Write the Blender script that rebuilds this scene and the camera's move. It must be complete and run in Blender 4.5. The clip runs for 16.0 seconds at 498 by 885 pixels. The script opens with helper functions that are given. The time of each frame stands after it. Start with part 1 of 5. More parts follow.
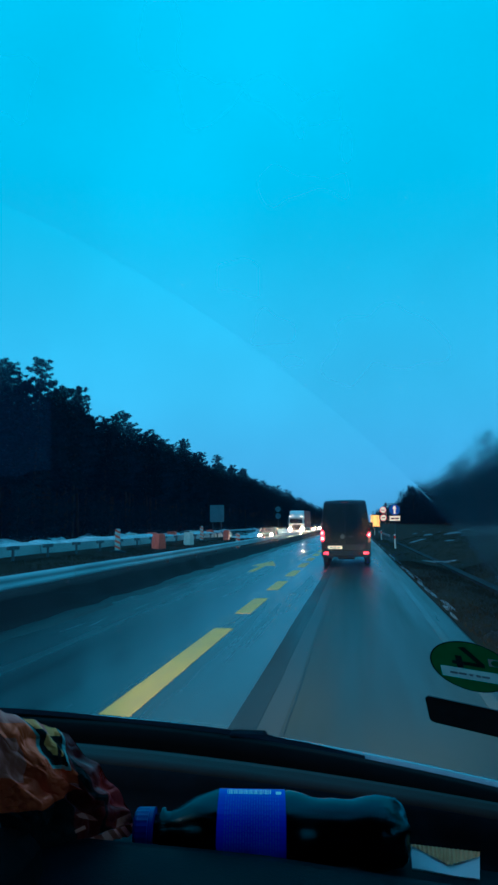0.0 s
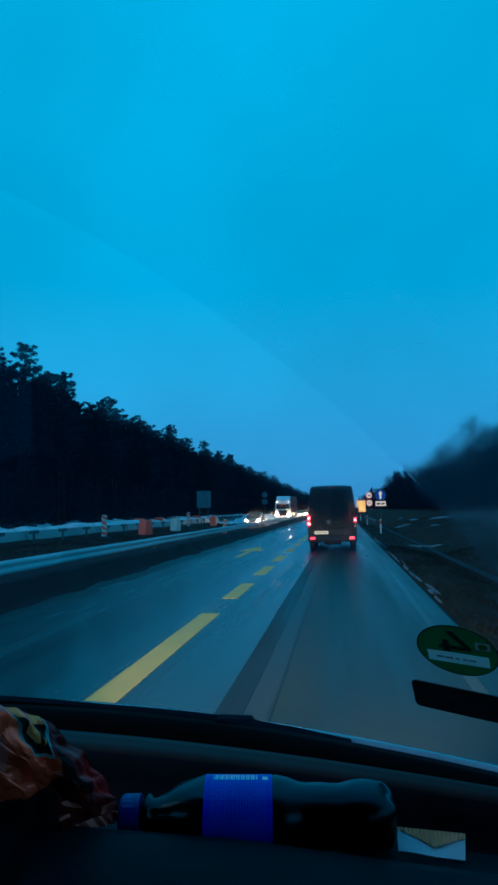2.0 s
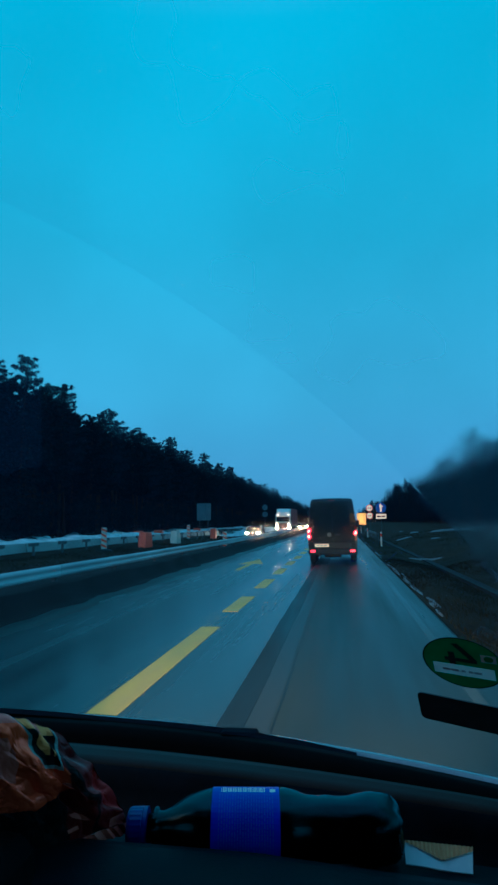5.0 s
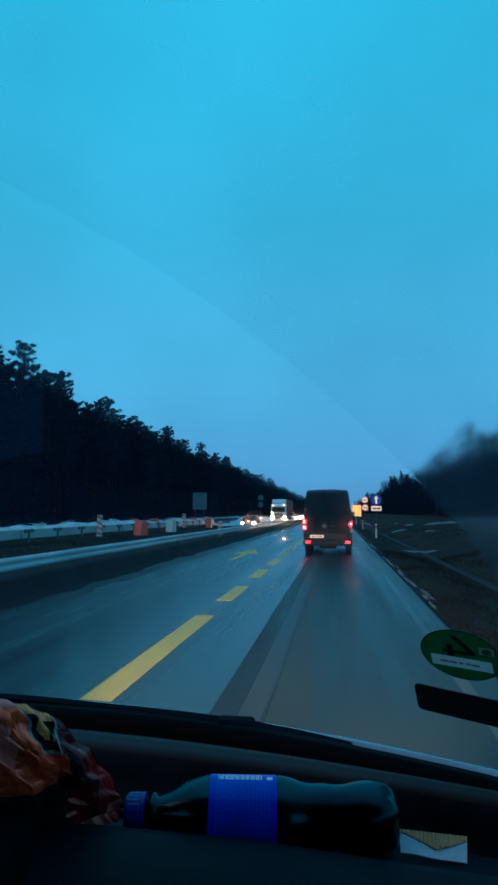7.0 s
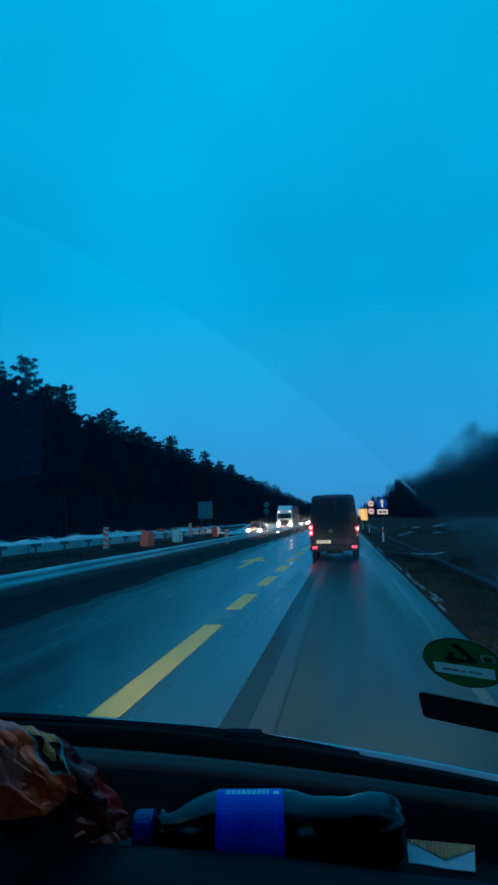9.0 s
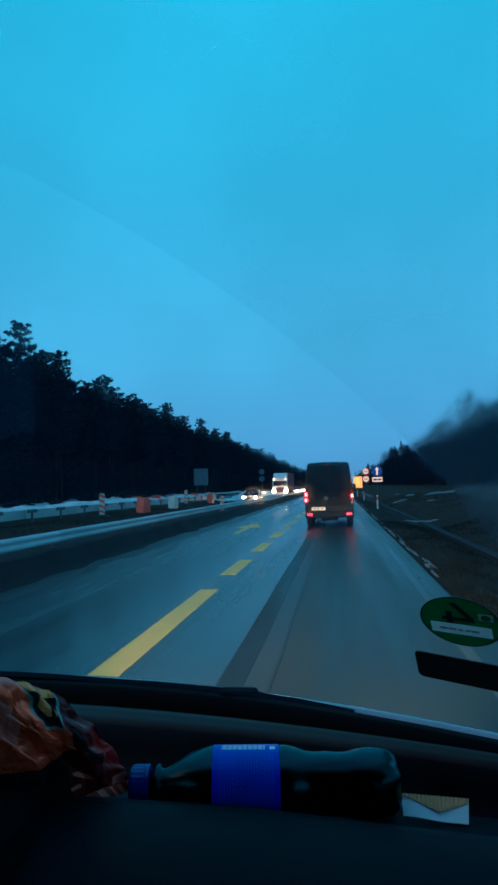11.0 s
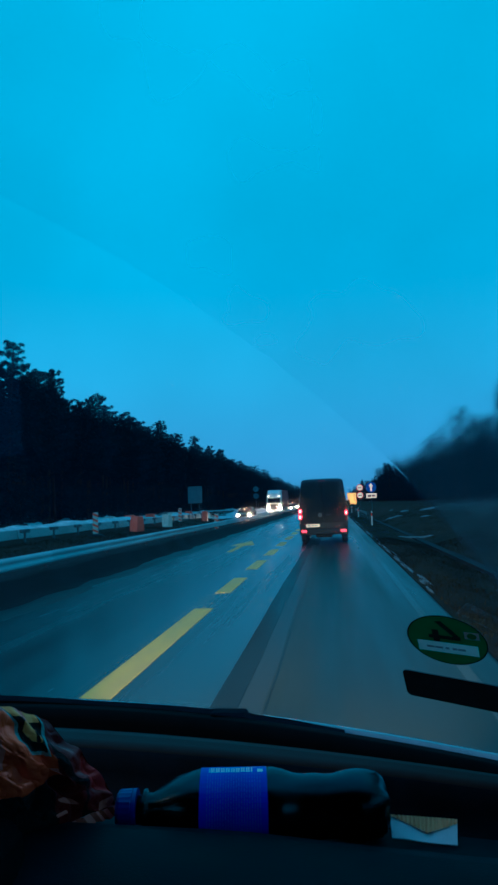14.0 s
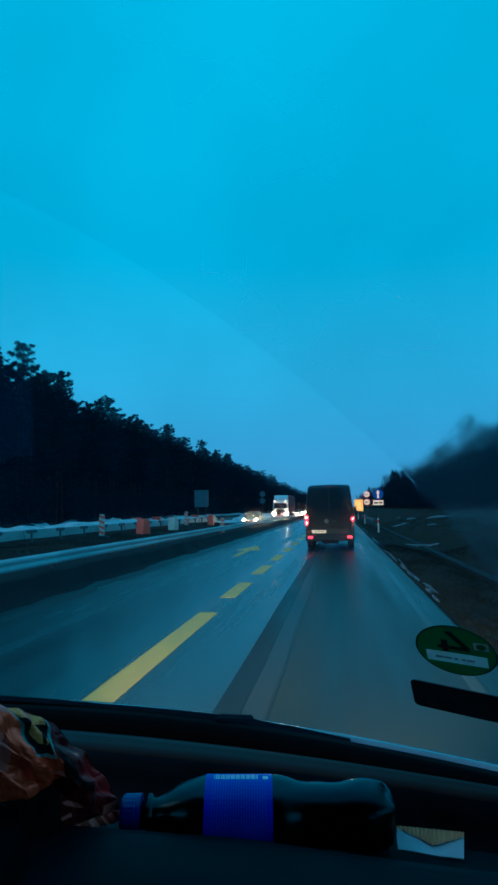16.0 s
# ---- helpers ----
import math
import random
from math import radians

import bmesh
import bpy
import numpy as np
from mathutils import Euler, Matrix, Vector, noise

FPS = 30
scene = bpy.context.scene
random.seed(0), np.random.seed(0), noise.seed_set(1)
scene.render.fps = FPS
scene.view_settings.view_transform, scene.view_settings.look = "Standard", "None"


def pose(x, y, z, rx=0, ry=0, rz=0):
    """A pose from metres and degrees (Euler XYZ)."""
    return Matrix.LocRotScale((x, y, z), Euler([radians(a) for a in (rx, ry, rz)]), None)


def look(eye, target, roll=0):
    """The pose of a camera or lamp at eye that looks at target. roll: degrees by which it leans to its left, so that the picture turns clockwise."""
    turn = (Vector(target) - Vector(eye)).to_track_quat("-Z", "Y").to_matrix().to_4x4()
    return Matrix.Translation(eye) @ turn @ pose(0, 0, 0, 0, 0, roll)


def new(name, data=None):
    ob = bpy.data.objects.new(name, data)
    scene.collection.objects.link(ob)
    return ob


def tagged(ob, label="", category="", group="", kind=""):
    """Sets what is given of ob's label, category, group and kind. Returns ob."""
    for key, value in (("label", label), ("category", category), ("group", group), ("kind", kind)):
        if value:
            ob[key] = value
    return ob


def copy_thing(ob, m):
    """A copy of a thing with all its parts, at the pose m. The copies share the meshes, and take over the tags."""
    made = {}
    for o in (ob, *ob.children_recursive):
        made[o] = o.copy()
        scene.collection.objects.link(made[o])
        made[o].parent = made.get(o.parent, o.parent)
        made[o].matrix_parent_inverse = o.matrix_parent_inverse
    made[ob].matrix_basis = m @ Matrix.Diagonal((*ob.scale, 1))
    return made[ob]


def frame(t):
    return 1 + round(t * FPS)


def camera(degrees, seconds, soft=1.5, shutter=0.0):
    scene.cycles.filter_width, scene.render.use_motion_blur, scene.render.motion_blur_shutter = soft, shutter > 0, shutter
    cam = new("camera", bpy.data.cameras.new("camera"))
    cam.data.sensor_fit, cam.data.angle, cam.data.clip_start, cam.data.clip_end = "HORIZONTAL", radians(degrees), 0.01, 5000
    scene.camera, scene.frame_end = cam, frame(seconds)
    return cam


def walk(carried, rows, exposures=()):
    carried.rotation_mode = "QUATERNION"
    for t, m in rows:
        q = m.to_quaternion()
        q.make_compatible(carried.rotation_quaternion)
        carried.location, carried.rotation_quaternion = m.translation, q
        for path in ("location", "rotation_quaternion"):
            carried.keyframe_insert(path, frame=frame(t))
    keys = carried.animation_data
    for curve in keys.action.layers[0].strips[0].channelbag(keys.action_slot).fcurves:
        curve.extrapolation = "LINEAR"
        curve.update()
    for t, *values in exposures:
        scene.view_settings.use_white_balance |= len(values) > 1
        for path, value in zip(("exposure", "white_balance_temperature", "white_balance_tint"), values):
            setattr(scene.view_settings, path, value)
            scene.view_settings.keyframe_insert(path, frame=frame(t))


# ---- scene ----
# A motorway at dusk in the rain, seen from the passenger side of a van's cab.
# x: to the right, y: ahead along the carriageway, z: up from the wet asphalt.
cam = camera(43.3, 16.0, 2.7)
PATH = [
    (0.0, 0.0110, -0.0019, 1.7009, 97.477, 0.766, 9.593), (0.5, 0.0117, -0.0047, 1.7013, 97.880, 0.786, 9.172),
    (1.0, 0.0128, 0.0010, 1.7011, 96.836, 1.279, 8.502), (1.5, 0.0110, 0.0072, 1.6994, 96.341, 1.216, 8.587),
    (2.0, 0.0102, 0.0070, 1.7001, 96.172, 0.996, 8.395), (2.5, 0.0077, 0.0078, 1.6982, 96.032, 0.377, 8.765),
    (3.0, 0.0097, 0.0090, 1.6986, 95.875, 0.781, 8.883), (3.5, 0.0093, 0.0073, 1.6987, 96.035, 0.983, 8.740),
    (4.0, 0.0090, 0.0023, 1.7006, 97.278, 0.957, 8.540), (4.2, 0.0070, 0.0, 1.6990, 97.600, 0.800, 8.300),
    (6.3, 0.0045, -0.0009, 1.7024, 96.702, 1.125, 8.637), (6.5, 0.0049, -0.0021, 1.7021, 96.940, 0.856, 8.598),
    (7.0, 0.0, 0.0, 1.7000, 96.400, 0.0, 8.000), (7.5, 0.0010, 0.0007, 1.7006, 95.939, 0.390, 8.155),
    (8.0, 0.0032, -0.0006, 1.7016, 96.333, 0.620, 8.663), (8.5, 0.0063, -0.0069, 1.7049, 97.836, 1.240, 8.876),
    (9.0, 0.0075, -0.0059, 1.7065, 97.075, 1.772, 8.552), (9.2, 0.0079, -0.0050, 1.7051, 96.900, 1.900, 8.560),
    (11.3, 0.0035, 0.0090, 1.6975, 93.700, 1.500, 8.080), (11.5, 0.0035, 0.0099, 1.6967, 93.564, 1.501, 8.054),
    (12.0, 0.0063, 0.0052, 1.7016, 94.799, 1.529, 7.941), (12.5, 0.0082, 0.0031, 1.6999, 95.600, 1.756, 8.273),
    (13.0, 0.0078, 0.0035, 1.6990, 94.934, 1.399, 7.769), (13.5, 0.0099, 0.0015, 1.7022, 95.201, 1.771, 7.599),
    (14.0, 0.0117, 0.0030, 1.7012, 95.653, 2.099, 7.612), (14.5, 0.0091, 0.0002, 1.7001, 96.981, 1.016, 7.590),
    (15.0, 0.0113, -0.0026, 1.7041, 97.091, 1.638, 7.889), (15.5, 0.0077, 0.0011, 1.7029, 96.189, 1.228, 7.780),
    (16.0, 0.0086, 0.0034, 1.7020, 96.087, 1.020, 8.188),
]
# the film's camera is balanced for lamp light, which turns the dusk deep blue


def light_seen(r, g, b):
    """The colour that a light must have to show as r, g, b under that balance."""
    return tuple(float(max(v, 0.0)) for v in np.linalg.inv(np.array(((0.779, -0.416, -0.091), (0.019, 1.154, -0.037), (0.044, 0.163, 2.879)))) @ (r, g, b))


walk(cam, [(r[0], pose(*r[1:])) for r in PATH], [
    (t, stops, kelvin, tint) for t, stops, kelvin, tint in (
        (0.0, 0.42, 3110, 11), (0.5, 0.03, 3000, 10), (1.0, -0.1, 3000, 11), (1.5, -0.15, 3000, 12), (2.0, -0.08, 3000, 13), (2.5, -0.12, 3000, 12), (3.0, -0.05, 3010, 10), (4.0, 0.02, 3040, 10),
        (6.5, 0.20, 3330, 19), (7.0, 0.20, 3320, 19), (7.5, 0.16, 3190, 16), (8.0, 0.12, 3080, 12), (8.5, 0.06, 3040, 10), (9.0, -0.06, 3000, 13), (11.5, 0.24, 3300, 18), (12.0, 0.12, 2990, 10), (12.5, 0.1, 2980, 9),
        (13.0, 0.05, 2960, 12), (13.5, 0.06, 2980, 11), (14.0, 0.08, 3000, 10), (14.5, 0.1, 3060, 9), (15.0, 0.1, 3080, 9), (16.0, 0.06, 3040, 9))])

# ---- sky and lights ----
world = bpy.data.worlds.new("dusk_sky")
scene.world = world
world.use_nodes = True
wn, wl = world.node_tree.nodes, world.node_tree.links
wn.clear()
w_out, w_bg = wn.new("ShaderNodeOutputWorld"), wn.new("ShaderNodeBackground")
sky = wn.new("ShaderNodeTexSky")
sky.sky_type, sky.sun_disc = "NISHITA", False
sky.sun_elevation, sky.sun_rotation = radians(29), radians(-108)
w_tc, w_sep, w_ramp = wn.new("ShaderNodeTexCoord"), wn.new("ShaderNodeSeparateXYZ"), wn.new("ShaderNodeValToRGB")
stops = [(0.0, light_seen(0.034, 0.265, 0.480)), (0.06, light_seen(0.032, 0.335, 0.585)), (0.20, light_seen(0.014, 0.400, 0.630)),
         (0.42, light_seen(-0.012, 0.398, 0.595)), (0.66, light_seen(-0.03, 0.450, 0.655)), (0.82, light_seen(0.05, 0.405, 0.720)), (1.0, light_seen(0.07, 0.395, 0.735))]
el = w_ramp.color_ramp.elements
while len(el) < len(stops):
    el.new(0.5)
for e, (at, c) in zip(el, stops):
    e.position, e.color = at, (*c, 1)
w_noise = wn.new("ShaderNodeTexNoise")
w_noise.inputs["Scale"].default_value, w_noise.inputs["Detail"].default_value = 2.2, 5
w_map = wn.new("ShaderNodeMapRange")
w_map.inputs["From Min"].default_value, w_map.inputs["From Max"].default_value = 0.3, 0.7
w_map.inputs["To Min"].default_value, w_map.inputs["To Max"].default_value = 0.88, 1.12
w_mul, w_mix = wn.new("ShaderNodeMix"), wn.new("ShaderNodeMix")
w_mul.data_type = w_mix.data_type = "RGBA"
w_mul.blend_type, w_mul.inputs[0].default_value = "MULTIPLY", 1.0
w_mix.inputs[0].default_value = 0.97
w_dim = wn.new("ShaderNodeMix")
w_dim.data_type, w_dim.blend_type = "RGBA", "MULTIPLY"
w_dim.inputs[0].default_value, w_dim.inputs[7].default_value = 1.0, (0.06, 0.06, 0.06, 1)
wl.new(w_tc.outputs["Generated"], w_sep.inputs[0])
wl.new(w_tc.outputs["Generated"], w_noise.inputs["Vector"])
wl.new(w_sep.outputs["Z"], w_ramp.inputs[0])
wl.new(w_noise.outputs["Fac"], w_map.inputs["Value"])
wl.new(w_ramp.outputs["Color"], w_mul.inputs[6])
wl.new(w_map.outputs["Result"], w_mul.inputs[7])
wl.new(sky.outputs["Color"], w_dim.inputs[6])
wl.new(w_dim.outputs[2], w_mix.inputs[6])
wl.new(w_mul.outputs[2], w_mix.inputs[7])
wl.new(w_mix.outputs[2], w_bg.inputs["Color"])
wl.new(w_bg.outputs[0], w_out.inputs[0])
w_bg.inputs["Strength"].default_value = 1.05

sun_data = bpy.data.lights.new("sun", "SUN")
sun_data.energy, sun_data.angle, sun_data.color = 0.28, radians(30), light_seen(1.0, 0.88, 0.72)
new("sun", sun_data).matrix_world = look((-12, -4, 7), (0, 0, 0))


def headlight(name, eye, target, watts, cone, colour):
    data = bpy.data.lights.new(name, "SPOT")
    data.energy, data.spot_size, data.spot_blend, data.color, data.shadow_soft_size = watts, radians(cone), 1.0, colour, 0.006
    new(name, data).matrix_world = look(eye, target)


# the low beams of the van that carries the camera
headlight("headlight", (-1.15, 2.0, 0.72), (-2.0, 24.0, 0.0), 2600, 40, light_seen(0.95, 0.93, 0.43))
headlight("headlight", (0.25, 2.0, 0.72), (0.45, 23.0, 0.0), 2850, 44, light_seen(0.95, 0.93, 0.43))


# ---- materials ----
def surf(name, c1, c2, rough, scale=4.0, metal=0.0, bump=0.0, rough2=None, stretch=(1, 1, 1), fine=12.0, spec=0.5,
         random_tint=0.0, coat=0.0, bump_dist=0.01):
    """A principled surface whose colour, gloss and relief vary at two scales."""
    m = bpy.data.materials.new(name)
    m.use_nodes = True
    n, l = m.node_tree.nodes, m.node_tree.links
    b = n["Principled BSDF"]
    tc, mp = n.new("ShaderNodeTexCoord"), n.new("ShaderNodeMapping")
    mp.inputs["Scale"].default_value = stretch
    l.new(tc.outputs["Object"], mp.inputs[0])
    big, small = n.new("ShaderNodeTexNoise"), n.new("ShaderNodeTexNoise")
    big.inputs["Scale"].default_value, big.inputs["Detail"].default_value = scale, 6
    small.inputs["Scale"].default_value, small.inputs["Detail"].default_value = scale * fine, 4
    l.new(mp.outputs[0], big.inputs["Vector"])
    l.new(mp.outputs[0], small.inputs["Vector"])
    both = n.new("ShaderNodeMath")
    both.operation, both.inputs[1].default_value = "MULTIPLY_ADD", 0.35
    l.new(small.outputs["Fac"], both.inputs[0])
    ramp0 = n.new("ShaderNodeMapRange")
    ramp0.inputs["From Min"].default_value, ramp0.inputs["From Max"].default_value = 0.3, 0.7
    ramp0.inputs["To Min"].default_value, ramp0.inputs["To Max"].default_value = -0.17, 0.83
    l.new(big.outputs["Fac"], ramp0.inputs["Value"])
    l.new(ramp0.outputs[0], both.inputs[2])
    mix = n.new("ShaderNodeMix")
    mix.data_type = "RGBA"
    mix.inputs[6].default_value, mix.inputs[7].default_value = (*c1, 1), (*c2, 1)
    l.new(both.outputs[0], mix.inputs[0])
    colour = mix.outputs[2]
    if random_tint:
        info, var = n.new("ShaderNodeObjectInfo"), n.new("ShaderNodeMapRange")
        var.inputs["To Min"].default_value, var.inputs["To Max"].default_value = 1 - random_tint, 1 + random_tint
        tint = n.new("ShaderNodeMix")
        tint.data_type, tint.blend_type, tint.inputs[0].default_value = "RGBA", "MULTIPLY", 1.0
        l.new(info.outputs["Random"], var.inputs["Value"])
        l.new(colour, tint.inputs[6])
        l.new(var.outputs[0], tint.inputs[7])
        colour = tint.outputs[2]
    l.new(colour, b.inputs["Base Color"])
    rr = n.new("ShaderNodeMapRange")
    rr.inputs["To Min"].default_value, rr.inputs["To Max"].default_value = rough, rough if rough2 is None else rough2
    l.new(both.outputs[0], rr.inputs["Value"])
    l.new(rr.outputs[0], b.inputs["Roughness"])
    b.inputs["Metallic"].default_value = metal
    b.inputs["Specular IOR Level"].default_value = spec
    b.inputs["Coat Weight"].default_value = coat
    if bump:
        bp = n.new("ShaderNodeBump")
        bp.inputs["Strength"].default_value, bp.inputs["Distance"].default_value = bump, bump_dist
        l.new(small.outputs["Fac"], bp.inputs["Height"])
        l.new(bp.outputs[0], b.inputs["Normal"])
    return m


def glow_surface(name, colour, power):
    """A glowing surface: a lens with a burning lamp behind it, or film and plate given their light as glow."""
    m = bpy.data.materials.new(name)
    m.use_nodes = True
    b = m.node_tree.nodes["Principled BSDF"]
    b.inputs["Base Color"].default_value = (*colour, 1)
    b.inputs["Roughness"].default_value = 0.15
    b.inputs["Emission Color"].default_value = (*light_seen(*colour), 1)
    b.inputs["Emission Strength"].default_value = power
    return m


def clear(name, gloss=0.06, haze=0.013, glow=0.0):
    """A thin clear pane: lets light straight through, mirrors a little at a slant, and its dirt scatters a little.
    glow: the share of the light that the wet grime spreads into a halo."""
    m = bpy.data.materials.new(name)
    m.use_nodes = True
    n, l = m.node_tree.nodes, m.node_tree.links
    n.clear()
    out, mix, tr, gl = n.new("ShaderNodeOutputMaterial"), n.new("ShaderNodeMixShader"), n.new("ShaderNodeBsdfTransparent"), n.new("ShaderNodeBsdfGlossy")
    gl.inputs["Roughness"].default_value = 0.03
    fr, mu = n.new("ShaderNodeFresnel"), n.new("ShaderNodeMath")
    fr.inputs["IOR"].default_value = 1.45
    mu.operation, mu.inputs[1].default_value = "MULTIPLY", gloss
    dirt, sc = n.new("ShaderNodeMixShader"), n.new("ShaderNodeBsdfTranslucent")
    sc.inputs["Color"].default_value = (0.48, 0.48, 0.95, 1)
    tc, no, rr = n.new("ShaderNodeTexCoord"), n.new("ShaderNodeTexNoise"), n.new("ShaderNodeMapRange")
    no.inputs["Scale"].default_value, no.inputs["Detail"].default_value = 9, 6
    rr.inputs["To Min"].default_value, rr.inputs["To Max"].default_value = haze * 0.5, haze * 1.5
    l.new(tc.outputs["Object"], no.inputs["Vector"])
    l.new(no.outputs["Fac"], rr.inputs["Value"])
    l.new(rr.outputs[0], dirt.inputs[0])
    l.new(tr.outputs[0], dirt.inputs[1])
    l.new(sc.outputs[0], dirt.inputs[2])
    l.new(fr.outputs[0], mu.inputs[0])
    l.new(mu.outputs[0], mix.inputs[0])
    l.new(dirt.outputs[0], mix.inputs[1])
    l.new(gl.outputs[0], mix.inputs[2])
    last = mix.outputs[0]
    if glow:
        halo, rf, up = n.new("ShaderNodeMixShader"), n.new("ShaderNodeBsdfRefraction"), n.new("ShaderNodeCombineXYZ")
        up.inputs[0].default_value, up.inputs[1].default_value = 0.05, -1.0
        rf.inputs["IOR"].default_value, rf.inputs["Roughness"].default_value = 1.15, 0.24
        halo.inputs[0].default_value = glow
        l.new(up.outputs[0], rf.inputs["Normal"])
        l.new(last, halo.inputs[1])
        l.new(rf.outputs[0], halo.inputs[2])
        last = halo.outputs[0]
    l.new(last, out.inputs[0])
    return m


def wet_film(name):
    """The layer of rain that the wiper does not reach: it blurs what lies behind and scatters a little light."""
    m = bpy.data.materials.new(name)
    m.use_nodes = True
    n, l = m.node_tree.nodes, m.node_tree.links
    n.clear()
    out, mix = n.new("ShaderNodeOutputMaterial"), n.new("ShaderNodeMixShader")
    rf, sc = n.new("ShaderNodeBsdfRefraction"), n.new("ShaderNodeBsdfTranslucent")
    rf.inputs["IOR"].default_value, rf.inputs["Roughness"].default_value = 1.06, 0.42
    sc.inputs["Color"].default_value = (0.75, 0.78, 0.8, 1)
    rf.inputs["Color"].default_value = (0.970, 0.973, 0.977, 1)
    tc, no = n.new("ShaderNodeTexCoord"), n.new("ShaderNodeTexNoise")
    no.inputs["Scale"].default_value, no.inputs["Detail"].default_value = 12, 2
    rr = n.new("ShaderNodeMapRange")
    rr.inputs["To Min"].default_value, rr.inputs["To Max"].default_value = 0.16, 0.34
    l.new(tc.outputs["Object"], no.inputs["Vector"])
    l.new(no.outputs["Fac"], rr.inputs["Value"])
    l.new(rr.outputs[0], rf.inputs["Roughness"])
    mix.inputs[0].default_value = 0.010
    l.new(rf.outputs[0], mix.inputs[1])
    l.new(sc.outputs[0], mix.inputs[2])
    l.new(mix.outputs[0], out.inputs[0])
    return m


M = {}
M["asphalt"] = surf("wet_asphalt", (0.010, 0.0095, 0.010), (0.026, 0.025, 0.025), 0.13, 1.1, stretch=(1, 0.035, 1), rough2=0.33, bump=0.12, fine=14, bump_dist=0.002, spec=0.5)
M["asphalt_worn"] = surf("damp_worn_asphalt", (0.0125, 0.0122, 0.0078), (0.0258, 0.0252, 0.0160), 0.24, 1.4, stretch=(1, 0.04, 1), rough2=0.47, bump=0.15, fine=14, bump_dist=0.002, spec=0.17)
M["joint"] = surf("sealed_joint", (0.006, 0.006, 0.006), (0.012, 0.011, 0.011), 0.38, 2, stretch=(1, 0.1, 1), rough2=0.60, bump=0.2, spec=0.27)
M["worn"] = surf("worn_asphalt", (0.017, 0.016, 0.0155), (0.032, 0.030, 0.028), 0.38, 2, stretch=(1, 0.08, 1), rough2=0.5, bump=0.2, spec=0.3)
M["yellow_paint"] = surf("yellow_road_paint", (0.48, 0.32, 0.010), (0.62, 0.42, 0.02), 0.45, 5, stretch=(1, 0.3, 1), rough2=0.7, bump=0.2)
M["edge_paint"] = surf("worn_edge_paint", (0.016, 0.015, 0.013), (0.066, 0.056, 0.036), 0.28, 0.9, stretch=(1, 0.12, 1), rough2=0.48, bump=0.15, spec=0.42)
M["grass"] = surf("wet_winter_grass", (0.013, 0.010, 0.004), (0.029, 0.022, 0.008), 0.85, 0.6, bump=0.8, fine=40, bump_dist=0.05, spec=0.05)
M["dirt"] = surf("wet_dirt", (0.005, 0.0035, 0.0025), (0.013, 0.009, 0.006), 0.8, 1.5, stretch=(1, 0.15, 1), bump=0.6, fine=25, spec=0.12)
M["thin_dirt"] = surf("thin_wet_dirt", (0.006, 0.005, 0.004), (0.020, 0.016, 0.012), 0.34, 1.3, stretch=(1, 0.08, 1), rough2=0.6, bump=0.3, fine=20, spec=0.22)
M["blades"] = surf("wet_grass_blades", (0.011, 0.011, 0.004), (0.024, 0.020, 0.008), 0.85, 0.8, spec=0.05)
M["snow"] = surf("old_snow", (0.30, 0.31, 0.32), (0.62, 0.64, 0.66), 0.7, 1.2, bump=0.5, fine=14, bump_dist=0.04)
M["dirty_snow"] = surf("dirty_snow", (0.05, 0.05, 0.05), (0.20, 0.205, 0.21), 0.85, 6, bump=0.5, fine=8, bump_dist=0.02)
M["concrete"] = surf("wet_concrete", (0.20, 0.20, 0.19), (0.34, 0.34, 0.32), 0.55, 1.2, bump=0.3, fine=25, stretch=(1, 0.4, 1), random_tint=0.15)
M["gutter"] = surf("mossy_concrete", (0.009, 0.0085, 0.007), (0.021, 0.0195, 0.016), 0.8, 1.0, bump=0.3, stretch=(1, 0.3, 1), spec=0.1)
M["steel"] = surf("galvanised_steel", (0.36, 0.37, 0.38), (0.52, 0.53, 0.54), 0.58, 2.0, metal=0.15, rough2=0.7, stretch=(1, 0.3, 1), random_tint=0.08)
M["post_steel"] = surf("dull_steel", (0.07, 0.072, 0.075), (0.13, 0.13, 0.13), 0.6, 3, metal=0.4)
M["needles"] = surf("pine_needles", (0.008, 0.012, 0.017), (0.018, 0.025, 0.030), 0.8, 1.2, spec=0.05, random_tint=0.3)
M["leaves"] = surf("shrub_twigs", (0.018, 0.019, 0.020), (0.036, 0.036, 0.036), 0.85, 1.2, spec=0.1, random_tint=0.3)
M["bark"] = surf("pine_bark", (0.022, 0.013, 0.009), (0.05, 0.03, 0.02), 0.9, 2.5, stretch=(1, 1, 0.25), bump=0.6, bump_dist=0.03, spec=0.2)
M["van_paint"] = surf("dirty_black_paint", (0.002, 0.0024, 0.004), (0.004, 0.0045, 0.006), 0.40, 1.5, rough2=0.6, spec=0.35)
# browner and lighter than the doors: headlamp light is put into the colour
M["van_strip"] = surf("headlit_brown_strip", (0.018, 0.015, 0.012), (0.036, 0.030, 0.022), 0.5, 4, rough2=0.6)
M["black_plastic"] = surf("black_plastic", (0.010, 0.010, 0.010), (0.020, 0.020, 0.020), 0.55, 5, rough2=0.7, bump=0.1)
M["dark_glass"] = surf("tinted_glass", (0.003, 0.003, 0.004), (0.006, 0.006, 0.007), 0.12, 2, spec=0.35, rough2=0.2)
M["tyre"] = surf("tyre_rubber", (0.010, 0.010, 0.010), (0.018, 0.018, 0.018), 0.8, 8, bump=0.3)
M["rim"] = surf("wheel_steel", (0.22, 0.22, 0.23), (0.34, 0.34, 0.35), 0.4, 6, metal=0.8)
# the light falling on the plate is put in as the plate's own glow
M["plate"] = glow_surface("glowing_plate", (0.70, 0.56, 0.38), 0.62)
